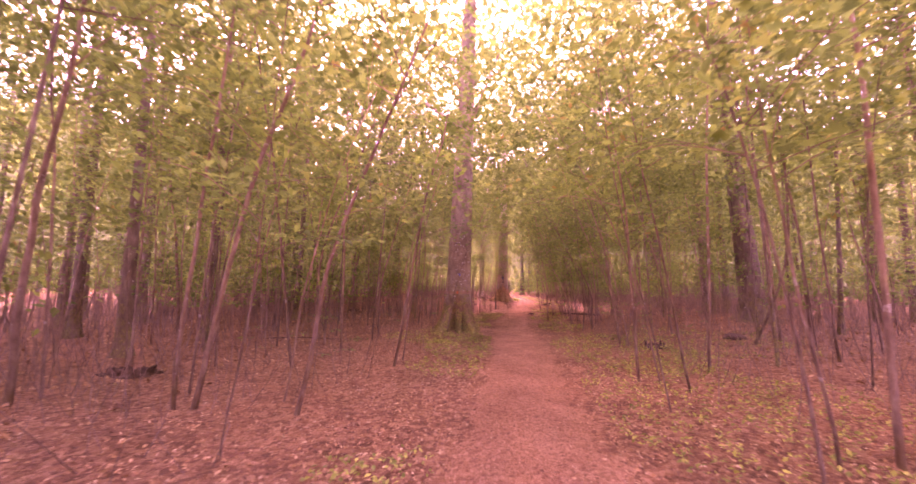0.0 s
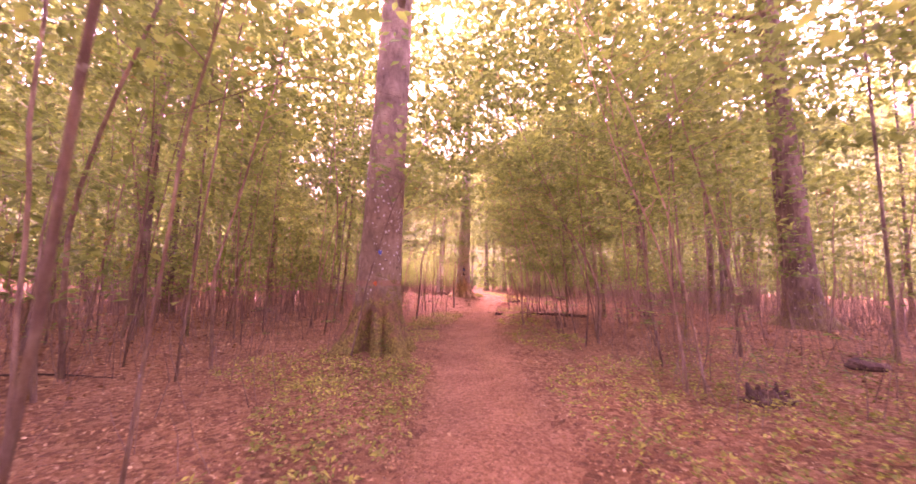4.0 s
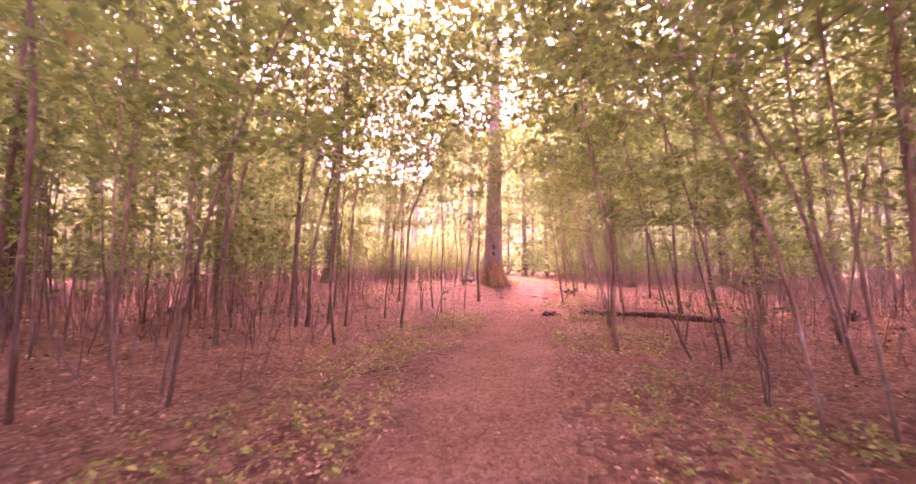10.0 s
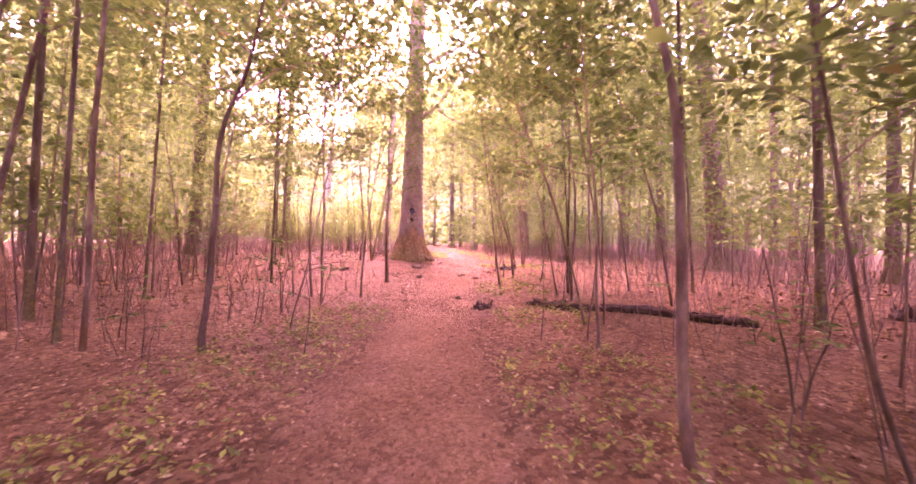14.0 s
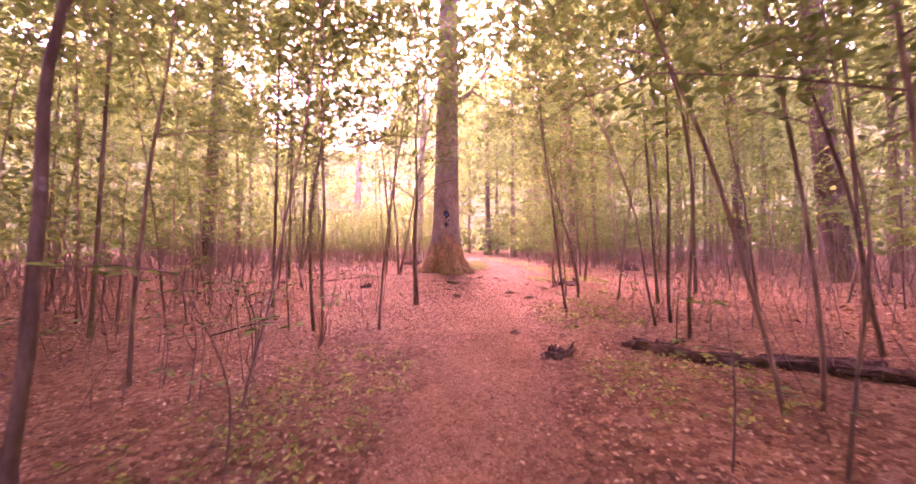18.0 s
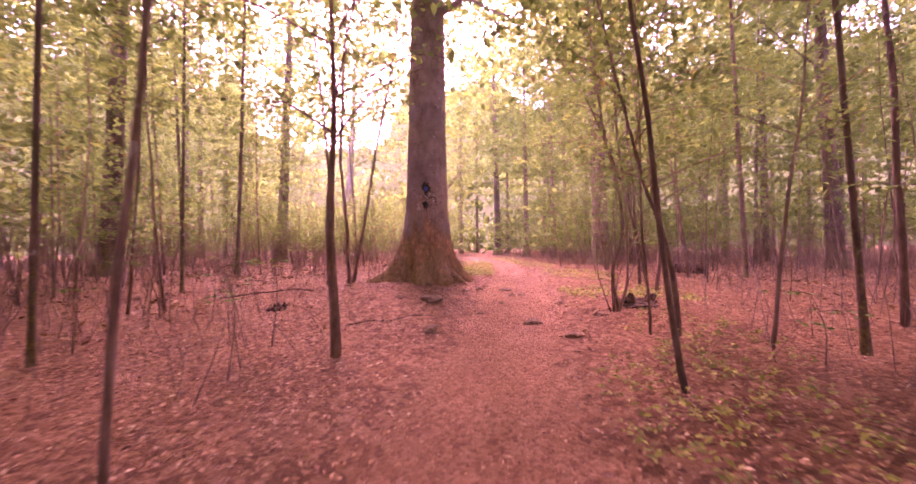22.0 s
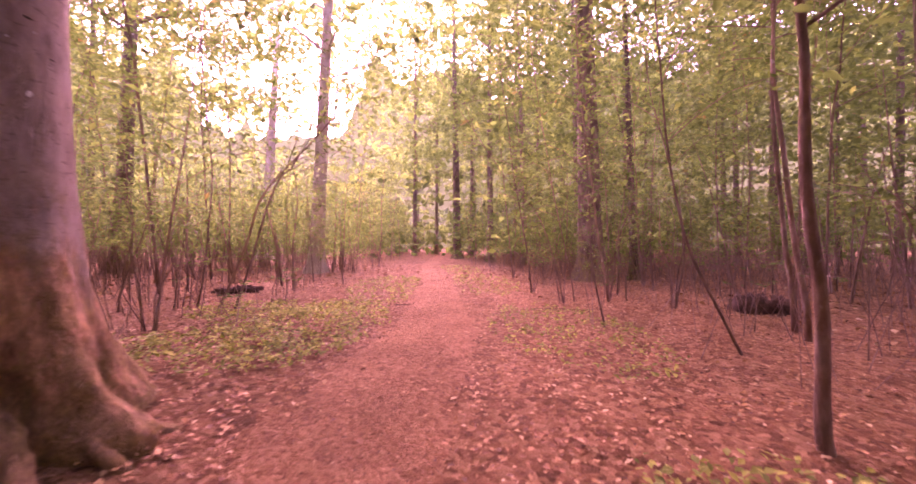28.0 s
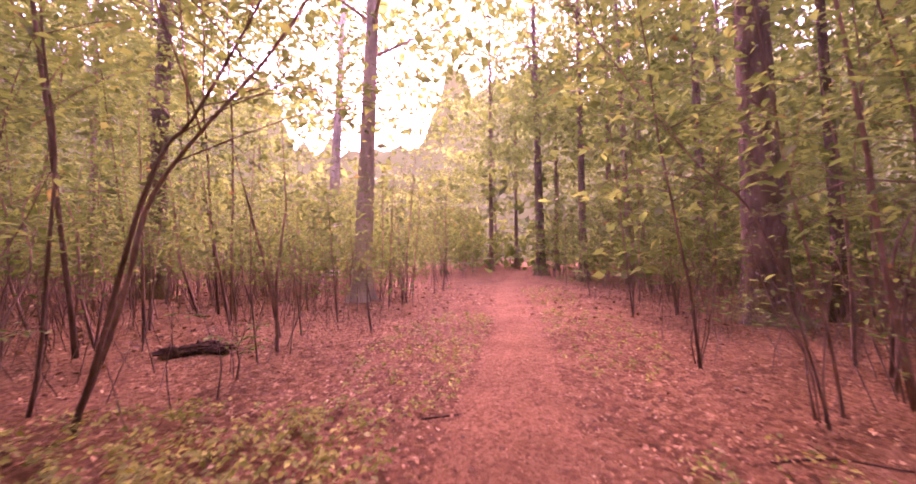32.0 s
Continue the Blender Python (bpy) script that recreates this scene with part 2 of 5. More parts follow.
def leaf_material(name, stops, glow, mix=0.5):
    """Leaves that reflect and let light through; each leaf has a shade of its own."""
    m, nt, n, bsdf, out = material(name)
    geo = n.new("ShaderNodeNewGeometry")
    rp = n.new("ShaderNodeValToRGB")
    el = rp.color_ramp.elements
    while len(el) < len(stops):
        el.new(0.5)
    for e, (p, c) in zip(el, stops):
        e.position, e.color = p, (*c, 1)
    nt.links.new(geo.outputs["Random Per Island"], rp.inputs[0])
    t2, r2 = noise_ramp(nt, 0.7, [(0.3, (0.7, 0.72, 0.7)), (0.7, (1.1, 1.08, 1.0))], 2)
    col = mix_color(nt, 1.0, rp.outputs[0], r2.outputs[0], "MULTIPLY")
    nt.links.new(col, bsdf.inputs["Base Color"])
    bsdf.inputs["Roughness"].default_value = 0.62
    bsdf.inputs["Specular IOR Level"].default_value = 0.16
    tr = n.new("ShaderNodeBsdfTranslucent")
    nt.links.new(mix_color(nt, 1.0, col, glow, "MULTIPLY"), tr.inputs["Color"])
    ms = n.new("ShaderNodeMixShader")
    ms.inputs[0].default_value = mix
    nt.links.new(bsdf.outputs[0], ms.inputs[1])
    nt.links.new(tr.outputs[0], ms.inputs[2])
    nt.links.new(ms.outputs[0], out.inputs["Surface"])
    return m


LEAF = leaf_material("understory_leaf", [(0.0, (0.059, 0.106, 0.04)), (0.45, (0.09, 0.157, 0.054)), (0.8, (0.13, 0.208, 0.068)), (0.97, (0.165, 0.225, 0.075)), (1.0, (0.19, 0.11, 0.05))], (2.2, 2.2, 1.35), 0.5)
CANOPY = leaf_material("canopy_leaf", [(0.0, (0.059, 0.106, 0.04)), (0.5, (0.088, 0.152, 0.055)), (1.0, (0.128, 0.205, 0.07))], (2.2, 2.2, 1.35), 0.5)
HERB = leaf_material("herb_leaf", [(0.0, (0.12, 0.155, 0.045)), (0.6, (0.22, 0.27, 0.065)), (1.0, (0.38, 0.41, 0.1))], (1.7, 1.6, 1.0), 0.35)
DRY = leaf_material("fallen_leaf", [(0.0, (0.13, 0.055, 0.026)), (0.35, (0.27, 0.125, 0.054)), (0.7, (0.4, 0.21, 0.092)), (0.94, (0.52, 0.32, 0.16)), (1.0, (0.62, 0.46, 0.27))], (1.0, 0.9, 0.8), 0.12)
CHIP = leaf_material("path_chip", [(0.0, (0.08, 0.036, 0.019)), (0.5, (0.38, 0.18, 0.08)), (1.0, (0.62, 0.38, 0.19))], (1.0, 0.9, 0.8), 0.05)


# ---- mesh helpers ----
def mesh_object(name, verts, faces, mat, parent=None, label="", smooth=True):
    me = bpy.data.meshes.new(name)
    me.from_pydata([tuple(v) for v in verts], [], faces)
    me.materials.append(mat)
    if smooth:
        me.shade_smooth()
    ob = new(name, me)
    if parent is not None:
        ob.parent = parent
    if label:
        tagged(ob, label)
    return ob


def fast_mesh(name, verts, quads, mat):
    """A mesh from arrays: verts (n, 3), quads (m, k), all faces with k corners."""
    me = bpy.data.meshes.new(name)
    m, k = quads.shape
    me.vertices.add(len(verts))
    me.vertices.foreach_set("co", np.ascontiguousarray(verts, dtype=np.float32).ravel())
    me.loops.add(m * k)
    me.loops.foreach_set("vertex_index", np.ascontiguousarray(quads, dtype=np.int32).ravel())
    me.polygons.add(m)
    me.polygons.foreach_set("loop_start", np.arange(0, m * k, k, dtype=np.int32))
    me.polygons.foreach_set("loop_total", np.full(m, k, dtype=np.int32))
    me.materials.append(mat)
    me.update(calc_edges=True)
    return me


def leaf_mesh(name, centres, sizes, mat, droop=-0.18, spread=0.28, rich=False, flat=0.28, width=0.5, lobed=False):
    """Folded leaves at the centres, more or less level, each a piece of its own."""
    c = np.asarray(centres, float)
    n = len(c)
    az = rng.uniform(0, 2 * np.pi, n)
    th = rng.normal(droop, spread, n)
    ro = rng.normal(0, flat, n)
    u = np.stack([np.cos(az) * np.cos(th), np.sin(az) * np.cos(th), np.sin(th)], 1)
    side = np.stack([-np.sin(az), np.cos(az), np.zeros(n)], 1)
    up = np.cross(u, side)
    v = side * np.cos(ro)[:, None] + up * np.sin(ro)[:, None]
    w = np.cross(u, v)
    s = np.asarray(sizes, float)[:, None]
    if lobed:
        half = [(-0.28, 0.4, 0.05), (-0.06, 0.22, 0.04), (0.2, 0.46, 0.05), (0.2, 0.17, 0.02)]
        shape = [(-0.45, 0, 0)] + half + [(0.55, 0, -0.07)] + [(a, -b, d) for a, b, d in half[::-1]]
        face = [(0, 5, 4, 3, 2, 1), (0, 9, 8, 7, 6, 5)]
    elif rich:
        shape = [(-0.5, 0, 0), (-0.18, -width * 0.46, 0.09), (0.18, -width * 0.38, 0.07), (0.55, 0, -0.06), (0.18, width * 0.38, 0.07), (-0.18, width * 0.46, 0.09)]
        face = [(0, 1, 2, 3), (0, 3, 4, 5)]
    else:
        shape = [(-0.5, 0, 0), (0.02, -width * 0.5, 0.1), (0.55, 0, -0.05), (0.02, width * 0.5, 0.1)]
        face = [(0, 1, 2), (0, 2, 3)]
    vs = np.stack([c + s * (u * a + v * b + w * d) for a, b, d in shape], 1).reshape(-1, 3)
    k = len(shape)
    base = (np.arange(n) * k)[:, None]
    fs = np.concatenate([base + np.array(f)[None, :] for f in face], 0)
    return fast_mesh(name, vs, fs, mat)


def tube(points, radii, sides=7, rough=0.0):
    """Vertices and faces of a tapered, closed tube along points."""
    pts = [Vector(p) for p in points]
    vs, fs = [], []
    for i, p in enumerate(pts):
        d = (pts[min(i + 1, len(pts) - 1)] - pts[max(i - 1, 0)]).normalized()
        a = d.cross(Vector((0.13, 1, 0.07))).normalized()
        b = d.cross(a)
        for k in range(sides):
            t = 2 * math.pi * k / sides
            r = radii[i] * (1 + rough * noise.noise(p * 9 + Vector((math.cos(t), math.sin(t), 0)) * 1.7) + (0.6 * rough * noise.noise(p * 23 + Vector((math.cos(t), math.sin(t), 1)) * 3) if rough > 0.3 else 0))
            vs.append(p + a * (math.cos(t) * r) + b * (math.sin(t) * r))
    for i in range(len(pts) - 1):
        for k in range(sides):
            q = (k + 1) % sides
            fs.append((i * sides + k, i * sides + q, (i + 1) * sides + q, (i + 1) * sides + k))
    fs.append(tuple(range(sides))[::-1])
    fs.append(tuple(range((len(pts) - 1) * sides, len(pts) * sides)))
    return vs, fs


def joined(chunks):
    vs, fs = [], []
    for v, f in chunks:
        o = len(vs)
        vs += v
        fs += [tuple(i + o for i in q) for q in f]
    return vs, fs


def smooth_line(ctrl, steps):
    """Catmull-Rom through the control points."""
    p = [Vector(c) for c in ctrl]
    p = [p[0] * 2 - p[1]] + p + [p[-1] * 2 - p[-2]]
    out = []
    for i in range(1, len(p) - 2):
        for k in range(steps):
            t = k / steps
            a, b, c, d = p[i - 1], p[i], p[i + 1], p[i + 2]
            out.append(0.5 * (2 * b + (c - a) * t + (2 * a - 5 * b + 4 * c - d) * t * t + (3 * b - a - 3 * c + d) * t ** 3))
    return out + [p[-2]]


# ---- the lie of the land ----
RISE_Y = (-14, -8, -5, -2.5, 0, 4, 8, 12, 16, 20, 23, 25, 27, 30, 35, 40, 60)
RISE_Z = (0.35, 0.26, 0.17, 0.06, -0.07, -0.08, -0.1, -0.16, -0.25, -0.32, -0.27, -0.15, 0.03, 0.08, 0.05, 0.0, -0.05)
TRACK_Y = (-30, -10, -5, 0, 3, 7, 10, 14, 16.2, 19, 22, 25.5, 30, 34, 38, 45, 58, 80)
TRACK_X = (-1.5, -0.6, -0.35, 0.0, 0.25, 0.25, 0.3, 0.7, 0.95, 1.25, 1.6, 2.25, 2.93, 3.0, 2.95, 2.6, 3.2, 5.0)
TRACK_W = (0.8, 0.85, 0.9, 0.9, 0.9, 0.9, 0.9, 0.88, 0.85, 0.85, 0.8, 0.7, 0.68, 0.58, 0.52, 0.5, 0.5, 0.5)
MOUNDS = ((-1.95, 7.1, 0.14, 1.3), (-0.3, 26.4, 0.22, 1.9), (3.8, 24.0, 0.22, 1.0))


def track_x(y):
    return np.interp(y, TRACK_Y, TRACK_X)


def track_w(y):
    return np.interp(y, TRACK_Y, TRACK_W)


def ground_z(x, y):
    x, y = np.asarray(x, float), np.asarray(y, float)
    z = sum(np.interp(y + o, RISE_Y, RISE_Z) for o in (-1, -0.5, 0, 0.5, 1)) / 5
    k = 0.03 - 0.06 * np.clip((y - 18) / 12, 0, 1)
    z = z + k * np.clip(x - 1.5, -1, 8)
    for mx, my, h, s in MOUNDS:
        z = z + h * np.exp(-((x - mx) ** 2 + (y - my) ** 2) / (2 * s * s))
    off = np.clip((np.abs(x - track_x(y)) - track_w(y)) / 1.5, 0, 1)
    rough = 0.035 * np.sin(x * 1.9 + 0.6 * y) * np.sin(y * 1.55 - 0.4 * x) + 0.018 * np.sin(x * 4.3 + 1.3) * np.sin(y * 4.9 + 0.7 * x)
    return z + off * rough - 0.02 * (1 - off)


def gz(x, y):
    return float(ground_z(x, y))


def spaced(lo, hi, step, far):
    mid = np.arange(lo, hi + step / 2, step)
    out = [step]
    while sum(out) < far:
        out.append(out[-1] * 1.35)
    run = np.cumsum(out)
    return np.concatenate([(lo - run)[::-1], mid, hi + run])


gx, gy = spaced(-13, 17, 0.26, 2000), spaced(-14, 46, 0.26, 2000)
X, Y = np.meshgrid(gx, gy)
Z = ground_z(X, Y)
nx, ny = len(gx), len(gy)
idx = np.arange(nx * ny).reshape(ny, nx)
quads = np.stack([idx[:-1, :-1], idx[:-1, 1:], idx[1:, 1:], idx[1:, :-1]], -1).reshape(-1, 4)
ground = new("ground", fast_mesh("ground", np.stack([X, Y, Z], -1).reshape(-1, 3), quads, SOIL))
ground.data.shade_smooth()
tagged(ground, "forest floor of brown leaf litter and soil", "ground", kind="structure")

ty = np.arange(-20, 60, 0.11)
tu = np.linspace(-1.25, 1.25, 29)
TX = track_x(ty)[:, None] + track_w(ty)[:, None] * tu[None, :]
TY = np.repeat(ty[:, None], len(tu), 1)
rag = np.array([[0.6 * noise.noise((x * 1.3, y * 1.1, 0)) + 0.7 * noise.noise((x * 5.0, y * 4.4, 3)) + 0.5 * noise.noise((x * 14.0, y * 13.0, 9)) for x, y in zip(rx, ry)] for rx, ry in zip(TX, TY)])
TZ = ground_z(TX, TY) + 0.014 + 0.012 * rag * np.clip(np.abs(tu[None, :]) * 1.6, 0.35, 1.6) - 0.026 * np.clip(np.abs(tu[None, :]), 0, 2) ** 3
ti = np.arange(TX.size).reshape(TX.shape)
tq = np.stack([ti[:-1, :-1], ti[:-1, 1:], ti[1:, 1:], ti[1:, :-1]], -1).reshape(-1, 4)
track = new("path", fast_mesh("path", np.stack([TX, TY, TZ], -1).reshape(-1, 3), tq, TRACK))
track.data.shade_smooth()
tagged(track, "trodden reddish-brown woodland path covered in leaf crumbs", "path", kind="structure")


# ---- distance: a glowing backdrop wall of hazy leaves with a bright gap ----
HAZE_GLOW, nt, n, bsdf, out = material("glowing_far_foliage")
# Emission carries the brightness of the far haze and its pale spots.
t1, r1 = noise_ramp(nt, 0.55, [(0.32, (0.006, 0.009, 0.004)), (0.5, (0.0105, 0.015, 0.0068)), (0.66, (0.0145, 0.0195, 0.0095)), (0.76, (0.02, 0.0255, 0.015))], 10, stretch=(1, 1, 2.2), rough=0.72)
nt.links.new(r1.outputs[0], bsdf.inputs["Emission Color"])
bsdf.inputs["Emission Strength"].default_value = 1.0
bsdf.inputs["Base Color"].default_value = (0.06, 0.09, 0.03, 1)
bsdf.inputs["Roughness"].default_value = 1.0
vs, fs, cols, rows = [], [], 360, 12
for i in range(cols):
    a = 2 * math.pi * i / cols
    x, y = 1.5 + 100 * math.sin(a), 14 + 100 * math.cos(a)
    side = -(x - 2.5) / (y - 24) if y > 40 else -1
    dip = np.clip(min(side - 0.15, 0.62 - side) / 0.08, 0, 1)
    top = (36 + 9 * noise.noise((a * 9, 0, 0)) + 5 * noise.noise((a * 40, 3, 0))) * (1 - dip) + dip * (23 + 5 * noise.noise((a * 40, 5, 0)))
    for k in range(rows):
        lean = 3 * noise.noise((a * 30, k * 0.8, 0))
        vs.append((x + math.sin(a) * lean, y + math.cos(a) * lean, -3 + (top + 3) * k / (rows - 1)))
for i in range(cols):
    j = (i + 1) % cols
    for k in range(rows - 1):
        fs.append((i * rows + k, j * rows + k, j * rows + k + 1, i * rows + k + 1))
tagged(mesh_object("backdrop", vs, fs, HAZE_GLOW), "glowing backdrop of hazy yellow-green forest in the far distance", "backdrop", kind="structure")


# ---- trees ----
def clear_of_track(p, low=2.3, gap=0.75):
    """Keeps leaves out of the walker's way."""
    near = (np.abs(p[:, 0] - track_x(p[:, 1])) < gap) & (p[:, 2] < low)
    for bx, by in ((-1.78, 6.72), (0.53, 26.85)):
        near |= (np.hypot(p[:, 0] - bx, p[:, 1] - by) < 0.62) & (p[:, 2] < 6)
    return p[~near]


def spray(line, count, reach, thick):
    """Leaf places spread flat about the outer part of a limb."""
    t = rng.uniform(0.25, 1.05, count)
    a, b = np.array(line[0]), np.array(line[-1])
    m = np.array(line[len(line) // 2])
    t = np.clip(t, 0, 1)[:, None]
    p = (1 - t) ** 2 * a + 2 * t * (1 - t) * (2 * m - 0.5 * a - 0.5 * b) + t * t * b
    q = rng.normal(0, 1, (count, 3)) * (reach, reach, thick)
    return p + q * (0.35 + 0.65 * t)


def sapling_parts(holder, ctrl, r, leaves, leaf_size, first=0.32, limbs=9, reach=0.3, rich=True, keep_clear=False, offset=(0, 0, 0), lobed=False):
    """Trunk, limbs and leafy crown of one thin young tree, under its holder, along control points from its base."""
    line = smooth_line(ctrl, 5)
    n = len(line)
    r *= 0.74
    wob = 0.028 + r
    line = [p + Vector((noise.noise(p * 0.9 + Vector(offset)), noise.noise(p * 0.9 + Vector(offset) + Vector((7, 3, 1))), 0)) * wob * (1 if 0 < i < n - 1 else 0) for i, p in enumerate(line)]
    rad = [r * (1.18 if i == 0 else 1) * (1 - 0.86 * (i / (n - 1)) ** 1.1) + 0.003 for i in range(n)]
    v, f = tube(line, rad, 8 if r > 0.03 else 6, 0.18)
    mesh_object("trunk", v, f, TWIG_BARK, holder)
    total = sum((line[i + 1] - line[i]).length for i in range(n - 1))
    pts = []
    for i in range(limbs):
        s = first + (0.97 - first) * (i + rng.uniform(0, 0.9)) / limbs
        k = min(int(s * (n - 1)), n - 2)
        p = line[k].lerp(line[k + 1], s * (n - 1) - k)
        az = i * 2.4 + rng.uniform(-0.6, 0.6)
        ln = total * rng.uniform(0.17, 0.36) * (1.25 - 0.6 * s)
        rise = rng.uniform(0.15, 0.75)
        d = Vector((math.cos(az), math.sin(az), rise)).normalized()
        m = p + d * ln * 0.55 + Vector((0, 0, 0.03 * ln))
        e = p + d * ln + Vector((0, 0, -0.16 * ln))
        kink = Vector(rng.normal(0, 0.03 * ln, 3))
        lm = smooth_line([p, m + kink, e], 2)
        br = max(rad[k] * 0.42, 0.004)
        v, f = tube(lm, [br * (1 - 0.8 * j / (len(lm) - 1)) + 0.0015 for j in range(len(lm))], 4)
        mesh_object("branch", v, f, TWIG_BARK, holder)
        pts.append(spray([p, m + kink, e], int(leaves / limbs * rng.uniform(0.6, 1.4)), reach * (0.6 + 0.5 * ln), 0.055 + 0.02 * ln))
    p = np.concatenate(pts)
    if keep_clear:
        p = clear_of_track(p + np.array(offset), 3.1 if lobed else 2.5, 1.5 if lobed else 0.75) - np.array(offset)
    sizes = leaf_size * rng.uniform(0.6, 1.25, len(p))
    crown = new("crown", leaf_mesh("crown", p, sizes, LEAF, rich=rich, spread=0.26 if lobed else 0.34, flat=0.28 if lobed else 0.36, lobed=lobed))
    crown.parent = holder
    return holder


def sapling(at, r, *offsets, h=0.0, leaves=0):
    """A young tree at a place of the plan, that goes through the given offsets from its base."""
    x, y = at
    z = gz(x, y)
    top = Vector(offsets[-1])
    prev = Vector(offsets[-2]) if len(offsets) > 1 else Vector()
    tall = h or max(top.z * 1.35, min(4.2 + r * 55, 8.5), 2.2)
    d = top - prev
    d.z = max(d.z, 0.3)
    ctrl = [Vector((0, 0, -0.08))] + [Vector(o) for o in offsets]
    if tall > top.z + 0.4:
        g = d / d.z
        lean = Vector((g.x, g.y, 0)) * 0.75
        ctrl.append(top + Vector((lean.x, lean.y, 1)) * (tall - top.z))
    holder = new("sapling")
    holder.location = (x, y, z)
    slim = r < 0.024
    tagged(holder, "thin young sapling with sparse yellow-green leaves" if slim else ("leaning young tree with dark slender stem and leafy sprays" if math.hypot(top.x, top.y) > 0.2 * top.z else "upright young tree with slender brown stem and green leaves"), "sapling", "understory saplings")
    n = leaves or int((250 + 150 * tall) * (0.5 if y > 26 else 0.8 if y > 22 else 1))
    first = 0.56 if r > 0.03 else 0.48
    close = abs(x - track_x(y)) < 2.6
    return sapling_parts(holder, ctrl, r, n, 0.1 if abs(x - track_x(y)) < 4.2 else 0.12, max(first, min(2.6 / tall, 0.68)), 6 + int(tall), 0.36, close, True, (x, y, z))


def trunk_rings(base_r, height, lean, flare, roots, seed, sides=28, curve=0.0, sink=0.35, smooth=0.05, clefts=(), fluted=0.17, buttress=()):
    """A tall trunk with buttress roots that spread at its foot."""
    big = sides > 40
    zs = [-sink, -0.12, 0, 0.08, 0.17, 0.28, 0.4, 0.55, 0.75, 1.0, 1.35, 1.8, 2.4, 3.2, 4.2, 5.5, 7, 9, 11.5, 14.5, 18, height]
    if big:
        zs = [-sink, -0.2, -0.12, -0.06] + [0.04 * i for i in range(26)] + [1.1 + 0.12 * i for i in range(20)] + zs[14:]
    vs, fs = [], []
    for i, z in enumerate(zs):
        hz = max(z, 0)
        taper = base_r * (1 - 0.78 * (hz / height) ** 0.9) * (1 + 0.14 * math.exp(-hz / 0.9))
        fl = flare * math.exp(-hz / (0.42 if big else 0.34))
        cx, cy = lean[0] * hz + curve * math.sin(hz * 0.35), lean[1] * hz
        for k in range(sides):
            t = 2 * math.pi * k / sides
            lobe = abs(math.cos(roots * t / 2 + seed + 0.5 * math.sin(t * 2 + seed))) ** 1.6
            for at, strong, wide in buttress:
                turn = (math.degrees(t) - at + 180 + 8 * noise.noise((at, hz * 2, 1))) % 360 - 180
                lobe = max(lobe if at != buttress[0][0] else 0.0, strong * math.exp(-(turn / wide) ** 2))
            grain = noise.noise((math.cos(t) * 1.4 + seed, math.sin(t) * 1.4, hz * 0.8)) * smooth + noise.noise((math.cos(t) * 4 + seed, math.sin(t) * 4, hz * 2.5)) * smooth * 0.4
            r = taper * (1 + fl * ((0.3 + 1.0 * lobe) if big else 0.12 + 1.35 * lobe) + grain)
            if big:
                fold = abs(math.sin(roots * t * 0.5 + seed + 0.5 * math.sin(t * 2 + seed) + 0.35 * noise.noise((math.cos(t) * 2, math.sin(t) * 2, hz * 1.5))))
                cut = max(0.0, fold - 0.72) / 0.28
                r *= 1 - fluted * cut * cut * math.exp(-((hz / 0.85) ** 2))
                r += 0.075 * math.exp(-hz / 0.5) * noise.noise((math.cos(t) * 5 + seed, math.sin(t) * 5, hz * 4)) + 0.04 * math.exp(-hz / 0.6) * noise.noise((math.cos(t) * 13 + seed, math.sin(t) * 13, hz * 9)) + 0.022 * math.exp(-hz / 0.6) * noise.noise((math.cos(t) * 29 + seed, math.sin(t) * 29, hz * 21))
            for at, deep, wide, tall in clefts:
                turn = (math.degrees(t) - at + 180 + 9 * noise.noise((at, hz * 3, 0))) % 360 - 180
                r *= 1 - deep * math.exp(-(turn / (wide * (1.3 - 0.6 * hz / tall if hz < tall else 0.7))) ** 2) * math.exp(-((hz / tall) ** 4))
            vs.append((cx + math.cos(t) * r, cy + math.sin(t) * r, z))
    for i in range(len(zs) - 1):
        for k in range(sides):
            q = (k + 1) % sides
            fs.append((i * sides + k, i * sides + q, (i + 1) * sides + q, (i + 1) * sides + k))
    fs.append(tuple(range((len(zs) - 1) * sides, len(zs) * sides)))
    return vs, fs


CROWNS = []


def canopy_crown(k):
    """Leaf masses of a tall tree, shared between trees of one kind: four slim ones, a high one, a low wide one and a high wide one."""
    while len(CROWNS) <= k:
        pts, i = [], len(CROWNS)
        low, far_out, clumps = ((6.5, 4.6, 65), (10.0, 4.6, 40), (4.8, 6.2, 125), (9.0, 7.5, 170))[max(0, i - 3)]
        for _ in range(clumps):
            a, rr, z = rng.uniform(0, 6.28), far_out * math.sqrt(rng.uniform(0.02, 1)), rng.uniform(low, 17.5 if i == 5 else 20)
            c = np.array((math.cos(a) * rr, math.sin(a) * rr, z))
            pts.append(c + rng.normal(0, 1, (int(rng.uniform(28, 52)), 3)) * (0.7, 0.7, 0.13))
        p = np.concatenate(pts)
        CROWNS.append(leaf_mesh("crown", p, rng.uniform(0.16, 0.3, len(p)) if i == 5 else rng.uniform(0.2, 0.4, len(p)), CANOPY, rich=False, width=0.62, spread=0.5, flat=0.55))
    return CROWNS[k]


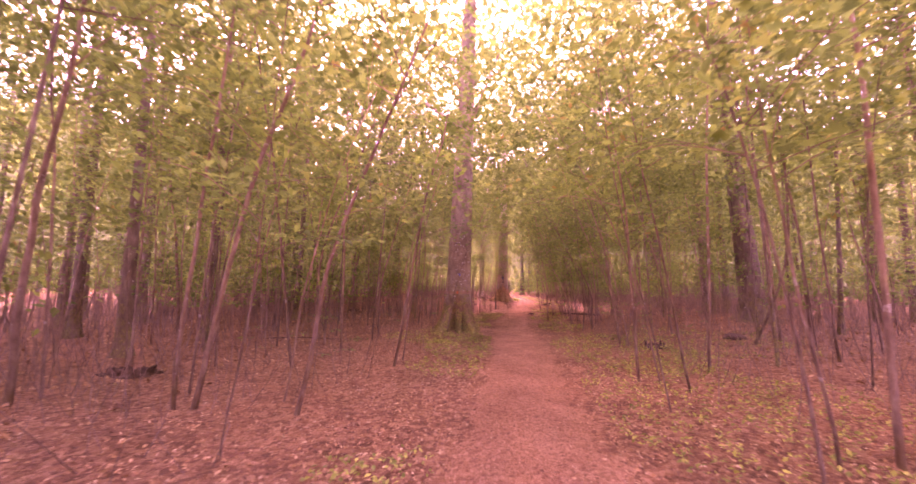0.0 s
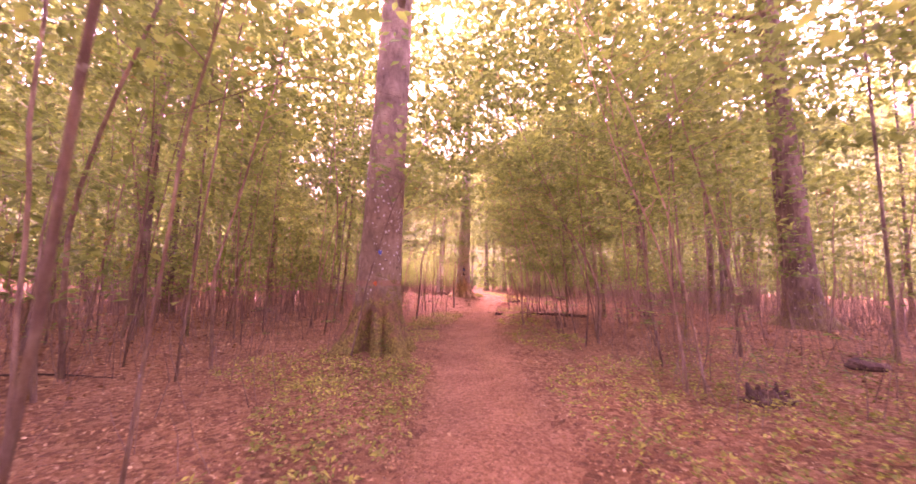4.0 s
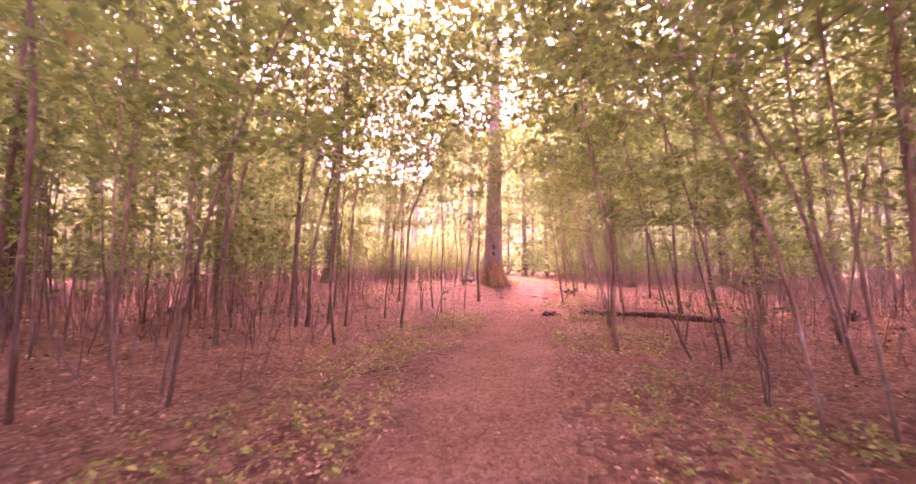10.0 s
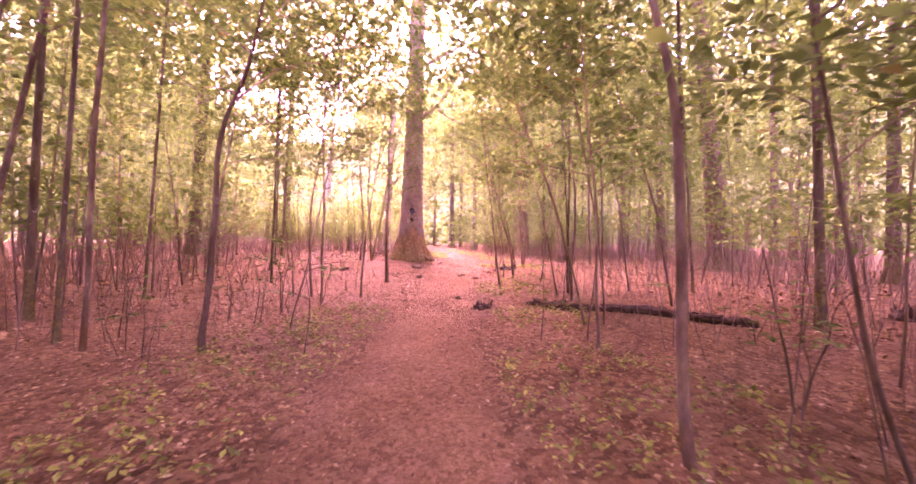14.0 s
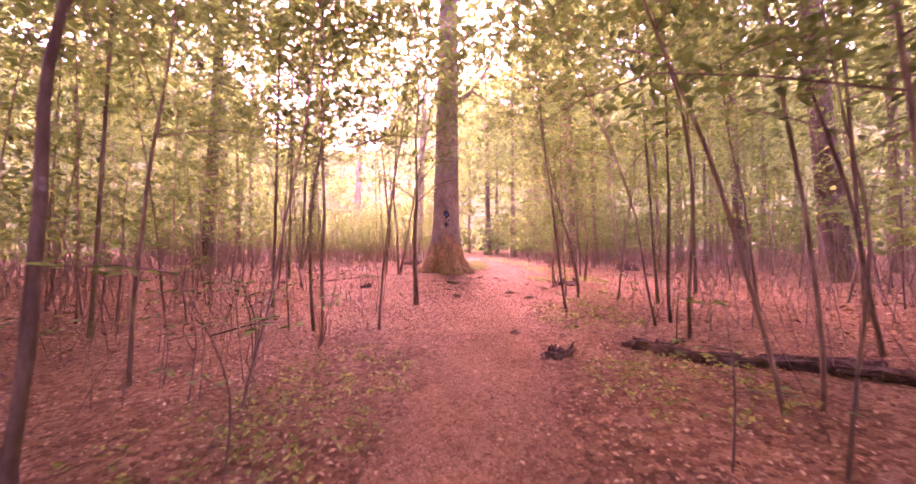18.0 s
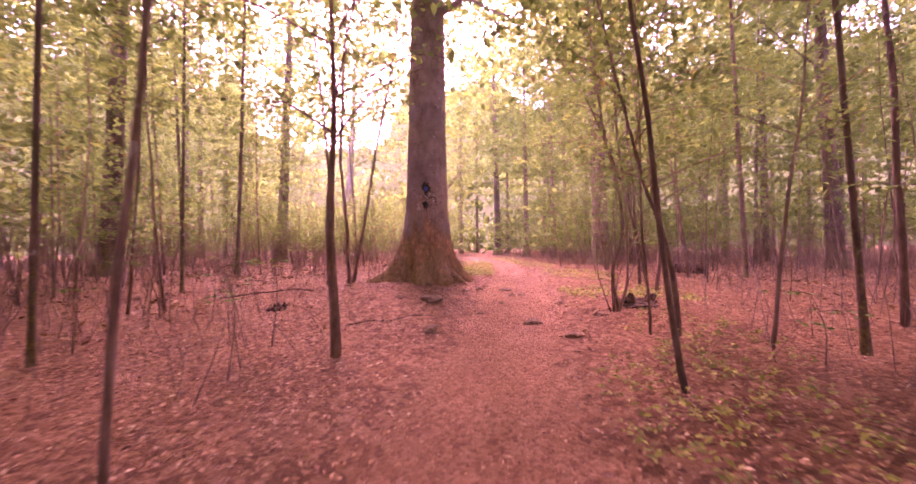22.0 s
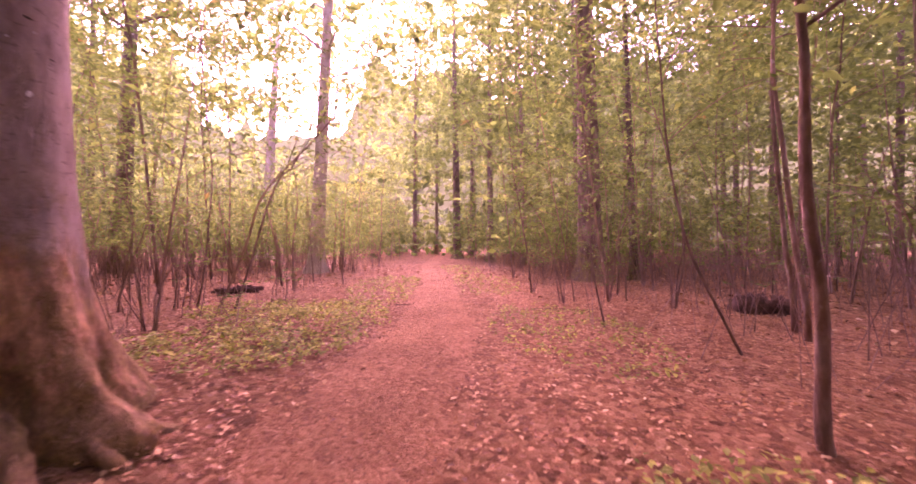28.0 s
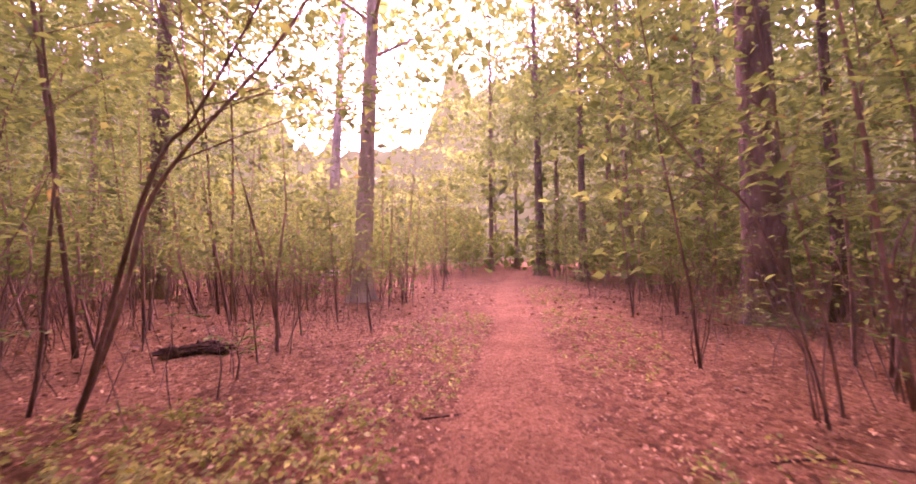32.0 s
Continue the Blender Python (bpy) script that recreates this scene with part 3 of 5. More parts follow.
def tall_tree(x, y, r, lean=(0, 0), bark=None, label="", h=22.0, flare=0.6, roots=6, kind=-1, size=1.0, name="tall_tree", clefts=(), fluted=0.17, buttress=()):
    holder = new(name)
    holder.location = (x, y, gz(x, y))
    tagged(holder, label or "tall forest tree with brown bark and high leafy crown", "tree", "tall trees")
    v, f = trunk_rings(r, h, lean, flare, roots, x * 1.7 + y, 160 if name == "beech_tree" else 20, smooth=0.012 if name == "beech_tree" else 0.05, clefts=clefts, fluted=fluted, buttress=buttress)
    mesh_object("trunk", v, f, bark or TALL_BARK, holder)
    for i in range(9):
        z = rng.uniform(7, 18)
        a = rng.uniform(0, 6.28)
        p = Vector((lean[0] * z, lean[1] * z, z))
        ln = rng.uniform(1.8, 4.2)
        d = Vector((math.cos(a), math.sin(a), 0.55)).normalized()
        lm = smooth_line([p, p + d * ln * 0.5 + Vector((0, 0, 0.1)), p + d * ln + Vector((0, 0, 0.3))], 3)
        v, f = tube(lm, [r * 0.22 * (1 - 0.85 * j / (len(lm) - 1)) for j in range(len(lm))], 6)
        mesh_object("limb", v, f, bark or TALL_BARK, holder)
    c = new("crown", canopy_crown(kind if kind >= 0 else (6 if r > 0.36 else int(rng.integers(0, 4)))))
    c.parent = holder
    c.matrix_local = Matrix.Translation((lean[0] * 12, lean[1] * 12, 0)) @ pose(0, 0, 0, 0, 0, rng.uniform(0, 360)) @ Matrix.Scale(size, 4)
    return holder


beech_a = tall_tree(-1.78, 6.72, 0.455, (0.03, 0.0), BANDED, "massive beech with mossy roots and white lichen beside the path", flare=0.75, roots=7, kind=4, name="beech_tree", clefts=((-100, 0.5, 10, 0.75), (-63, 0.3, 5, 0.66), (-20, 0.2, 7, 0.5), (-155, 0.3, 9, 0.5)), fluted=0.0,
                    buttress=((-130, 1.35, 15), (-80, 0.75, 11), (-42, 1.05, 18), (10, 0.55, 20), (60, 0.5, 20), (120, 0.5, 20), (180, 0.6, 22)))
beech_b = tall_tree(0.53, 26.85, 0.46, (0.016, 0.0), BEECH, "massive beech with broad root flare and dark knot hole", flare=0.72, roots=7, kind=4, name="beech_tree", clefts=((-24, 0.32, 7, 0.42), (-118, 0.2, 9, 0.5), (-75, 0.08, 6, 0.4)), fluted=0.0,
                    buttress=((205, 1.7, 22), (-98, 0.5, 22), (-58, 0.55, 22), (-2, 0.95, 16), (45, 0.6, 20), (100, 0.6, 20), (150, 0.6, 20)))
tall_tree(11.15, 11.3, 0.5, (-0.085, -0.02), None, "large forest tree with lichen-pale bark, leaning slightly", flare=0.7, kind=4)
tall_tree(13.3, 26.1, 0.42, (-0.11, 0.0), None, "large leaning forest tree with dark brown bark", flare=0.7)
tall_tree(8.0, 37.7, 0.40, (-0.02, 0.0), None, "large forest tree with dark bark near its foot", flare=0.7)
tall_tree(9.7, 38.2, 0.13, (-0.03, 0.0), h=15)
tall_tree(-1.5, 40.0, 0.27, (0.05, 0.0), PALE_BARK, "pale straight forest tree standing before a bright sky gap")
tall_tree(-8.7, 53.0, 0.4, (0.06, 0.0), PALE_BARK, "pale forest tree standing before a bright sky gap")
tall_tree(-8.6, 40.2, 0.30, (0.05, 0.0))
tall_tree(-9.6, 30.5, 0.28, (0.06, 0.0))
tall_tree(-17.8, 24.8, 0.5, (0.05, 0.0), None, "large pale forest tree among the saplings")
tall_tree(15.6, 33.75, 0.28, (-0.05, 0.0))
tall_tree(4.5, 54.2, 0.3, (-0.01, 0.0))
tall_tree(6.3, 49.6, 0.2, (0.0, 0.0))

# Trees added on both sides so that their high crowns darken the ground.
for x, y, r in ((-9.5, 10.5, 0.13), (-12.5, 16.0, 0.2), (-10.8, 22.0, 0.15), (-15.0, 8.0, 0.22), (-13.0, 3.5, 0.16), (-17.0, 20.0, 0.2), (-9.2, 4.0, 0.11), (12.5, 18.0, 0.17), (16.0, 22.0, 0.2), (17.0, 12.0, 0.22), (14.0, 6.5, 0.16), (18.5, 29.0, 0.2)):
    tall_tree(x, y, r, (0.02 if x < 0 else -0.03, 0.0), None, "slender forest tree whose high crown shades the side ground", flare=0.5, kind=4, size=0.9)

# Trees added for shade on the floor; the first two also close the sky.
for x, y, lean in ((-5.4, 17.6, 0.05), (6.2, 15.4, -0.05), (9.2, 29.5, -0.04), (-5.6, 30.5, 0.04)):
    tall_tree(x, y, 0.06, (lean, 0.0), None, "thin added forest tree whose high spreading crown shades the path", flare=0.35, kind=6, size=0.9)

OVERHANG = "slim young forest tree with leafy crown reaching over the path"
for x, y, lean in ((4.9, 16.3, -0.05), (-4.4, 12.9, 0.06), (5.4, 22.3, -0.07), (-4.9, 19.6, 0.07), (5.6, 8.4, -0.05),
                   (-7.6, 1.8, 0.05), (-4.6, 26.6, 0.02), (5.2, 1.0, -0.05),
                   (-3.6, 15.9, 0.06), (-3.3, 22.4, 0.03), (6.9, 12.8, -0.06), (7.4, 19.6, -0.08), (7.6, 5.4, -0.03), (8.2, 13.6, -0.03), (-6.8, 8.6, 0.02)):
    tall_tree(x, y, 0.032, (lean, 0.0), None, OVERHANG, h=18, flare=0.3, kind=5)
for x, y in ((1.2, 58.0), (3.0, 64.0), (6.2, 62.0)):
    tall_tree(x, y, 0.17, (0.01, 0.0), flare=0.4)
# Trees added around the start, mostly unseen, to hold off light from behind.
for x, y in ((-6.5, -5.5), (6.8, -4.6), (-9.0, 1.0), (9.5, 1.5), (-5.5, -11.0), (4.8, -11.5), (0.8, -17.0), (-12.0, -5.0), (12.5, -4.0)):
    tall_tree(x, y, 0.14, (0.0, 0.0), h=18, flare=0.4, size=0.85)


# ---- young trees along the walk ----
sapling((-3.04, -4.29), 0.012, (0.25, -0.09, 1.13), (0.38, -0.19, 2.21))
sapling((2.28, -4.08), 0.020, (-0.45, -0.23, 1.94), (-0.65, -0.34, 2.91))
sapling((2.77, -4.06), 0.039, (-0.23, -0.26, 2.42), (-0.48, -0.42, 3.87))
sapling((-6.51, -3.19), 0.057, (0.34, -0.22, 2.47), (0.90, -0.42, 4.81))
sapling((-2.98, -2.98), 0.039, (0.45, -0.15, 1.82), (0.93, -0.25, 3.15), (1.65, -0.36, 4.83))
sapling((-4.58, -2.93), 0.035, (0.35, -0.23, 2.53), (0.74, -0.43, 4.85))
sapling((-4.34, -2.90), 0.044, (0.71, -0.22, 2.69), (1.57, -0.39, 5.01))
sapling((2.45, -1.20), 0.023, (-0.58, -0.27, 2.68), (-0.84, -0.39, 3.87))
sapling((1.95, -0.41), 0.029, (-0.23, -0.28, 2.87), (-0.50, -0.44, 4.47))
sapling((-2.60, 0.49), 0.035, (0.57, -0.28, 3.02), (0.99, -0.42, 4.56))
sapling((3.65, 0.60), 0.037, (-0.07, -0.33, 3.24), (-0.03, -0.68, 6.76))
sapling((2.98, 3.85), 0.026, (-0.22, -0.11, 1.37), (-0.42, -0.16, 1.90), (-1.04, -0.28, 3.31))
sapling((6.52, 3.91), 0.051, (0.93, -0.23, 3.01), (0.11, -0.93, 9.31))
sapling((7.43, 4.20), 0.050, (-0.57, -0.40, 4.08), (-1.24, -0.67, 6.67))
sapling((-5.91, 4.43), 0.052, (0.21, -0.26, 2.74), (1.78, -0.61, 6.69))
sapling((-10.53, 4.62), 0.065, (-0.11, -0.25, 2.55), (-0.36, -0.51, 5.24))
sapling((-4.17, 5.16), 0.039, (0.05, -0.13, 1.59), (0.76, -0.31, 4.12))
sapling((3.51, 5.51), 0.026, (-0.47, -0.21, 2.50), (-0.97, -0.37, 4.42))
sapling((5.35, 6.13), 0.041, (-0.34, -0.16, 1.88), (-1.32, -0.41, 4.77))
sapling((9.63, 6.18), 0.060, (-0.34, -0.30, 3.37), (-1.19, -0.65, 7.48))
sapling((2.78, 7.48), 0.022, (0.03, -0.11, 1.34), (-0.27, -0.32, 3.93))
sapling((4.45, 7.57), 0.022, (-0.67, -0.14, 1.58), (-0.97, -0.29, 3.45))
sapling((3.22, 7.85), 0.044, (-0.08, -0.09, 1.35), (-0.55, -0.18, 2.34), (-1.02, -0.26, 3.09))
sapling((-8.15, 8.28), 0.060, (0.41, -0.21, 2.79), (0.96, -0.49, 6.44))
sapling((3.13, 9.16), 0.019, (-0.26, -0.08, 1.05), (-0.61, -0.25, 3.38))
sapling((-3.61, 9.26), 0.029, (0.28, -0.22, 2.88), (0.20, -0.37, 4.68))
sapling((3.85, 9.33), 0.019, (-0.06, -0.05, 0.66), (-0.18, -0.13, 1.93))
sapling((2.88, 9.47), 0.020, (-0.38, -0.11, 1.36), (-1.00, -0.24, 2.74))
sapling((-2.87, 9.48), 0.014, (-0.03, -0.08, 1.20), (0.07, -0.15, 2.43))
sapling((3.86, 9.80), 0.038, (-0.06, -0.14, 2.14), (-0.23, -0.21, 3.08))
sapling((-3.14, 10.26), 0.022, (0.28, -0.06, 1.20), (0.37, -0.16, 2.96))
sapling((4.47, 11.07), 0.034, (-0.50, -0.14, 1.77), (-0.92, -0.32, 4.22))
sapling((-4.64, 11.19), 0.030, (0.24, -0.11, 1.94), (0.48, -0.29, 5.06))
sapling((6.03, 11.39), 0.028, (0.01, -0.15, 2.37), (-0.08, -0.25, 3.95))
sapling((3.19, 11.43), 0.015, (-0.14, 0.04, 1.05), (-0.23, 0.07, 1.58), (-0.19, 0.08, 2.32))
sapling((4.05, 12.00), 0.013, (-0.10, 0.04, 1.07), (-0.15, 0.07, 2.02))
sapling((-7.68, 12.07), 0.052, (0.77, -0.32, 4.20), (1.62, -0.67, 8.88))
sapling((2.31, 12.56), 0.041, (-0.09, 0.06, 1.84), (-0.32, 0.11, 3.09))
sapling((5.88, 13.02), 0.050, (-0.69, -0.11, 2.41), (-1.93, -0.25, 4.67))
sapling((-2.41, 13.28), 0.035, (-0.12, 0.05, 1.57), (0.01, 0.08, 3.10))
sapling((4.83, 13.48), 0.015, (0.05, 0.01, 0.70), (0.11, 0.03, 1.53))
sapling((-5.69, 14.75), 0.054, (0.40, -0.06, 2.79), (1.52, -0.11, 6.24))
sapling((2.88, 14.98), 0.027, (-0.03, 0.00, 1.27), (-0.16, 0.01, 2.61))
sapling((-7.94, 15.35), 0.039, (0.19, -0.07, 2.56), (0.38, -0.13, 4.99))
sapling((-3.96, 15.43), 0.056, (0.13, 0.03, 1.78), (0.68, 0.03, 4.27))
sapling((-1.68, 15.44), 0.050, (0.08, 0.02, 1.37), (0.24, 0.04, 2.69), (0.53, 0.05, 3.66))
sapling((-4.21, 15.45), 0.043, (0.01, 0.06, 2.39), (0.48, 0.05, 4.33))
sapling((2.96, 15.45), 0.014, (0.11, 0.00, 1.29), (-0.09, 0.01, 2.30))
sapling((-3.07, 15.59), 0.039, (0.32, -0.11, 4.01), (0.75, -0.13, 5.59))
sapling((3.30, 16.28), 0.025, (-0.49, 0.01, 1.73), (-1.17, 0.03, 3.41))
sapling((-1.07, 16.65), 0.018, (0.35, -0.02, 1.33), (0.57, -0.03, 2.62))
sapling((-2.59, 17.40), 0.029, (0.18, -0.02, 1.92), (0.41, -0.03, 3.16))
sapling((5.61, 17.69), 0.033, (-0.38, 0.05, 1.95), (-0.95, 0.10, 3.53))
sapling((4.11, 18.90), 0.033, (-0.02, -0.02, 2.78), (-0.39, -0.03, 4.13))
sapling((-1.21, 19.24), 0.034, (0.03, 0.01, 2.44), (0.04, 0.02, 5.07))
sapling((-2.01, 20.05), 0.019, (-0.07, -0.02, 1.77), (-0.42, -0.06, 3.33))
sapling((6.05, 20.07), 0.027, (-0.33, -0.01, 2.04), (-0.67, -0.02, 3.99))
sapling((-1.60, 20.08), 0.037, (-0.06, -0.02, 1.86), (0.18, 0.00, 3.50))
sapling((4.51, 20.12), 0.041, (-0.01, 0.04, 2.04), (-0.02, 0.07, 3.95))
sapling((-0.52, 20.14), 0.026, (0.19, 0.01, 1.97), (0.40, 0.03, 3.44))
sapling((3.08, 21.38), 0.035, (-0.19, -0.03, 1.35), (-0.51, -0.08, 3.67))
sapling((-0.09, 22.52), 0.075, (0.0, -0.02, 1.62), (0.02, -0.04, 2.92))
sapling((4.51, 22.40), 0.027, (0.22, 0.02, 1.64), (0.39, 0.03, 2.76))
sapling((3.73, 22.74), 0.043, (-0.18, 0.02, 1.26), (-0.46, 0.05, 2.20))
sapling((3.46, 22.85), 0.020, (-0.06, 0.01, 1.12), (-0.07, 0.01, 1.96))
sapling((6.86, 23.28), 0.056, (-0.07, 0.06, 3.13), (-0.12, 0.12, 6.09))
sapling((3.45, 23.79), 0.026, (0.14, -0.01, 0.71), (-0.00, -0.04, 3.08))
sapling((-3.43, 24.53), 0.029, (-0.20, -0.02, 2.05), (-0.22, -0.05, 3.89))
sapling((4.82, 25.51), 0.055, (0.01, -0.05, 1.39), (-0.20, -0.07, 2.48))
sapling((-1.36, 26.11), 0.046, (0.11, -0.02, 1.74), (-0.15, -0.05, 4.35))
sapling((-0.96, 26.22), 0.047, (-0.12, -0.04, 3.00), (0.00, -0.06, 4.97))
sapling((-0.96, 26.46), 0.041, (0.46, -0.04, 2.23), (0.95, -0.08, 4.87))
sapling((5.11, 26.84), 0.052, (-0.05, 0.0, 0.75), (-0.12, 0.0, 2.03), (-0.23, 0.0, 3.34))
sapling((6.13, 28.73), 0.019, (-0.63, 0.04, 1.27), (-0.86, 0.05, 3.08))
sapling((-0.25, 29.49), 0.017, (0.16, 0.02, 1.21), (0.33, 0.05, 2.24))
sapling((7.63, 29.57), 0.047, (-0.32, 0.02, 2.43), (-0.45, 0.03, 4.27))
sapling((7.96, 30.12), 0.048, (-0.24, -0.05, 2.01), (-0.42, -0.11, 4.22))
sapling((5.30, 30.23), 0.017, (-0.18, -0.02, 0.86), (-0.26, -0.02, 1.90))
sapling((-0.19, 31.16), 0.023, (0.62, 0.09, 1.86), (1.05, 0.14, 2.49))
sapling((-0.86, 31.38), 0.017, (0.24, -0.01, 1.79), (0.19, -0.05, 3.03))
sapling((-0.61, 31.53), 0.030, (0.47, 0.04, 1.13), (0.81, 0.07, 1.94), (1.82, 0.18, 3.15))
sapling((7.39, 32.02), 0.025, (0.16, 0.03, 1.49), (-0.37, -0.03, 3.57))
sapling((5.63, 32.46), 0.017, (-0.17, -0.05, 0.87), (-0.46, -0.12, 2.22))
sapling((6.49, 32.86), 0.033, (-0.42, -0.04, 2.75), (-0.60, -0.06, 4.33))
sapling((6.76, 33.39), 0.024, (0.11, -0.01, 1.00), (0.22, -0.01, 1.59))
sapling((5.15, 33.92), 0.025, (-0.18, -0.06, 1.33), (-0.43, -0.13, 2.73))
sapling((9.10, 36.48), 0.047, (-0.12, -0.05, 1.28), (-0.20, -0.09, 2.46))

sapling((1.6, -2.49), 0.014, (-0.23, 0.0, 1.09), (-0.46, 0.0, 2.06), (-0.69, 0.0, 3.67))
sapling((3.2, 12.14), 0.017, (-0.29, 0.0, 0.66), (-0.5, 0.0, 1.42), (-0.89, 0.0, 3.13))
sapling((7.16, 33.94), 0.028, (0.06, 0.0, 1.33), (0.41, 0.0, 2.49), (-0.05, 0.0, 4.68))
sapling((5.34, 32.17), 0.012, (-0.22, 0.0, 0.92), (-0.56, 0.0, 1.73), (-1.09, 0.0, 2.32))
sapling((-1.91, 31.15), 0.014, (0.12, 0.0, 0.48), (0.43, 0.0, 1.24), (0.54, 0.0, 1.82))


# ---- young maples whose boughs hang over the path ----
def overhanging_maple(x, y, h, lean_x, lean_y, r=0.024):
    holder = new("maple_sapling")
    holder.location = (x, y, gz(x, y))
    tagged(holder, "slender young maple with lobed leaves arching over the path", "sapling", "overhanging maples")
    ctrl = [(0, 0, -0.08), (lean_x * 0.16, lean_y * 0.2, h * 0.3), (lean_x * 0.45, lean_y * 0.5, h * 0.62), (lean_x, lean_y, h)]
    return sapling_parts(holder, ctrl, r, int(330 + 90 * h), 0.135, 0.46, 12, 0.42, False, True, (x, y, gz(x, y)), lobed=True)


for i in range(21):
    y = -4.6 + 2.05 * i + rng.uniform(-0.5, 0.5)
    side = -1 if i % 2 else 1
    away = rng.uniform(2.1, 3.3)
    if (side < 0 and y > 13) or y > 26:
        continue
    overhanging_maple(float(track_x(y)) + side * away, y, rng.uniform(4.9, 6.8), -side * away * rng.uniform(0.5, 1.0), rng.uniform(-0.6, 0.6), rng.uniform(0.016, 0.027))


# ---- woods that fill the distance ----
def variant(k):
    holder = new("sapling")
    tall = 5.5 + 0.55 * k
    bend = rng.uniform(-0.5, 0.5, 2)
    ctrl = [(0, 0, -0.1), (bend[0] * 0.25, bend[1] * 0.3, tall * 0.35), (bend[0] * 0.9, bend[1] * 0.8, tall * 0.7), (bend[0] * 1.9, bend[1] * 1.6, tall)]
    tagged(holder, "slender young forest tree with layered yellow-green leaves", "sapling", "background saplings")
    return sapling_parts(holder, ctrl, 0.015 + 0.0028 * k, 820 + 40 * k, 0.155, 0.42, 11, 0.42, False, False, (k * 11.0, 0, 0))


KINDS = [variant(k) for k in range(8)]
TAKEN = []


def free_spot(x, y, gap):
    return all((x - a) ** 2 + (y - b) ** 2 > gap * gap for a, b in TAKEN)


def before_trunk(x, y):
    """On the open ground between the path and one of the three thick trunks."""
    for ax, ay, bx, by in ((-0.6, -7.0, 11.15, 11.3), (0.1, 0.0, 11.15, 11.3), (1.0, 16.5, 13.3, 26.1), (1.5, 21.0, 13.3, 26.1), (2.9, 27.5, 8.0, 37.7)):
        dx, dy = bx - ax, by - ay
        t = ((x - ax) * dx + (y - ay) * dy) / (dx * dx + dy * dy)
        if 0 < t < 1.02 and abs((x - ax) * dy - (y - ay) * dx) / math.hypot(dx, dy) < 0.9:
            return True
    return False


def scatter(count, xr, yr, near, gap):
    made, tries = 0, 0
    while made < count and tries < 6000:
        tries += 1
        x, y = rng.uniform(*xr), rng.uniform(*yr)
        if abs(x - track_x(y)) < near or not free_spot(x, y, gap) or before_trunk(x, y):
            continue
        if x > 4 and y > 16 and rng.uniform() < 0.55:
            continue
        dx, dy = x - 2.5, y - 26
        if dy > 12 and 0.12 < -dx / dy < 0.46 and rng.uniform() < 0.75:
            continue
        TAKEN.append((x, y))
        k = KINDS[int(rng.integers(0, 8))]
        m = pose(x, y, gz(x, y), rng.uniform(-5, 5), rng.uniform(-5, 5), rng.uniform(0, 360))
        copy_thing(k, m @ Matrix.Scale(rng.uniform(0.75, 1.2), 4))
        made += 1


for i, k in enumerate(KINDS):
    k.matrix_basis = pose(-14 - 2.2 * i, 6 + 4.7 * i, gz(-14 - 2.2 * i, 6 + 4.7 * i), 0, 0, 40 * i)
scatter(52, (-13, 16), (-6, 34), 4.4, 1.25)
scatter(42, (-20, 24), (10, 46), 5.0, 1.6)
scatter(18, (-9, 10), (-4, 9), 4.2, 0.9)
scatter(7, (-9, 13), (27, 44), 4.0, 1.0)
scatter(30, (-15, -4.6), (-3, 24), 4.6, 1.0)
scatter(14, (-12, 12), (-16, -9), 2.5, 1.8)

n = 0
while n < 30:
    a, d = radians(rng.uniform(-62, 62)), rng.uniform(26, 58)
    x, y = 1.5 + math.sin(a) * d, 4 + math.cos(a) * d
    if (abs(x - track_x(y)) > 12 or y > 46) and abs(x - track_x(y)) > 4.5 and not (y > 36 and 0.1 < -(x - 2.5) / (y - 26) < 0.42) and free_spot(x, y, 2.5):
        TAKEN.append((x, y))
        tall_tree(x, y, rng.uniform(0.1, 0.2), (rng.uniform(-0.03, 0.03), 0), flare=0.5)
        n += 1
n = 0
while n < 16:
    x, y = rng.uniform(-20, 22), rng.uniform(2, 46)
    if abs(x - track_x(y)) > 9.5 and not (y > 34 and -0.05 < -(x - 2.5) / (y - 22) < 0.45) and free_spot(x, y, 2.2):
        TAKEN.append((x, y))
        tall_tree(x, y, rng.uniform(0.07, 0.12), (rng.uniform(-0.05, 0.05), rng.uniform(-0.05, 0.05)), None, "slim middle-aged forest tree with spreading leafy crown", h=15, flare=0.4, size=0.68)
        n += 1
n = 0
while n < 52:
    x, y = (rng.uniform(-36, 42), rng.uniform(42, 80)) if n < 34 else (rng.choice((-1, 1)) * rng.uniform(15, 34), rng.uniform(0, 42))
    if not (y > 34 and 0.06 < -(x - 2.5) / (y - 24) < 0.6) and abs(x - track_x(y)) > 2.5 and free_spot(x, y, 2.6):
        TAKEN.append((x, y))
        tall_tree(x, y, rng.uniform(0.14, 0.28), (rng.uniform(-0.02, 0.02), 0), None, "tall slender forest tree with dense yellow-green crown", h=28, flare=0.5, size=1.25)
        n += 1
for i in range(9):
    x, y = rng.uniform(-16, 16), rng.uniform(-24, -11)
    if abs(x - track_x(y)) > 2:
        tall_tree(x, y, rng.uniform(0.2, 0.4), flare=0.5)

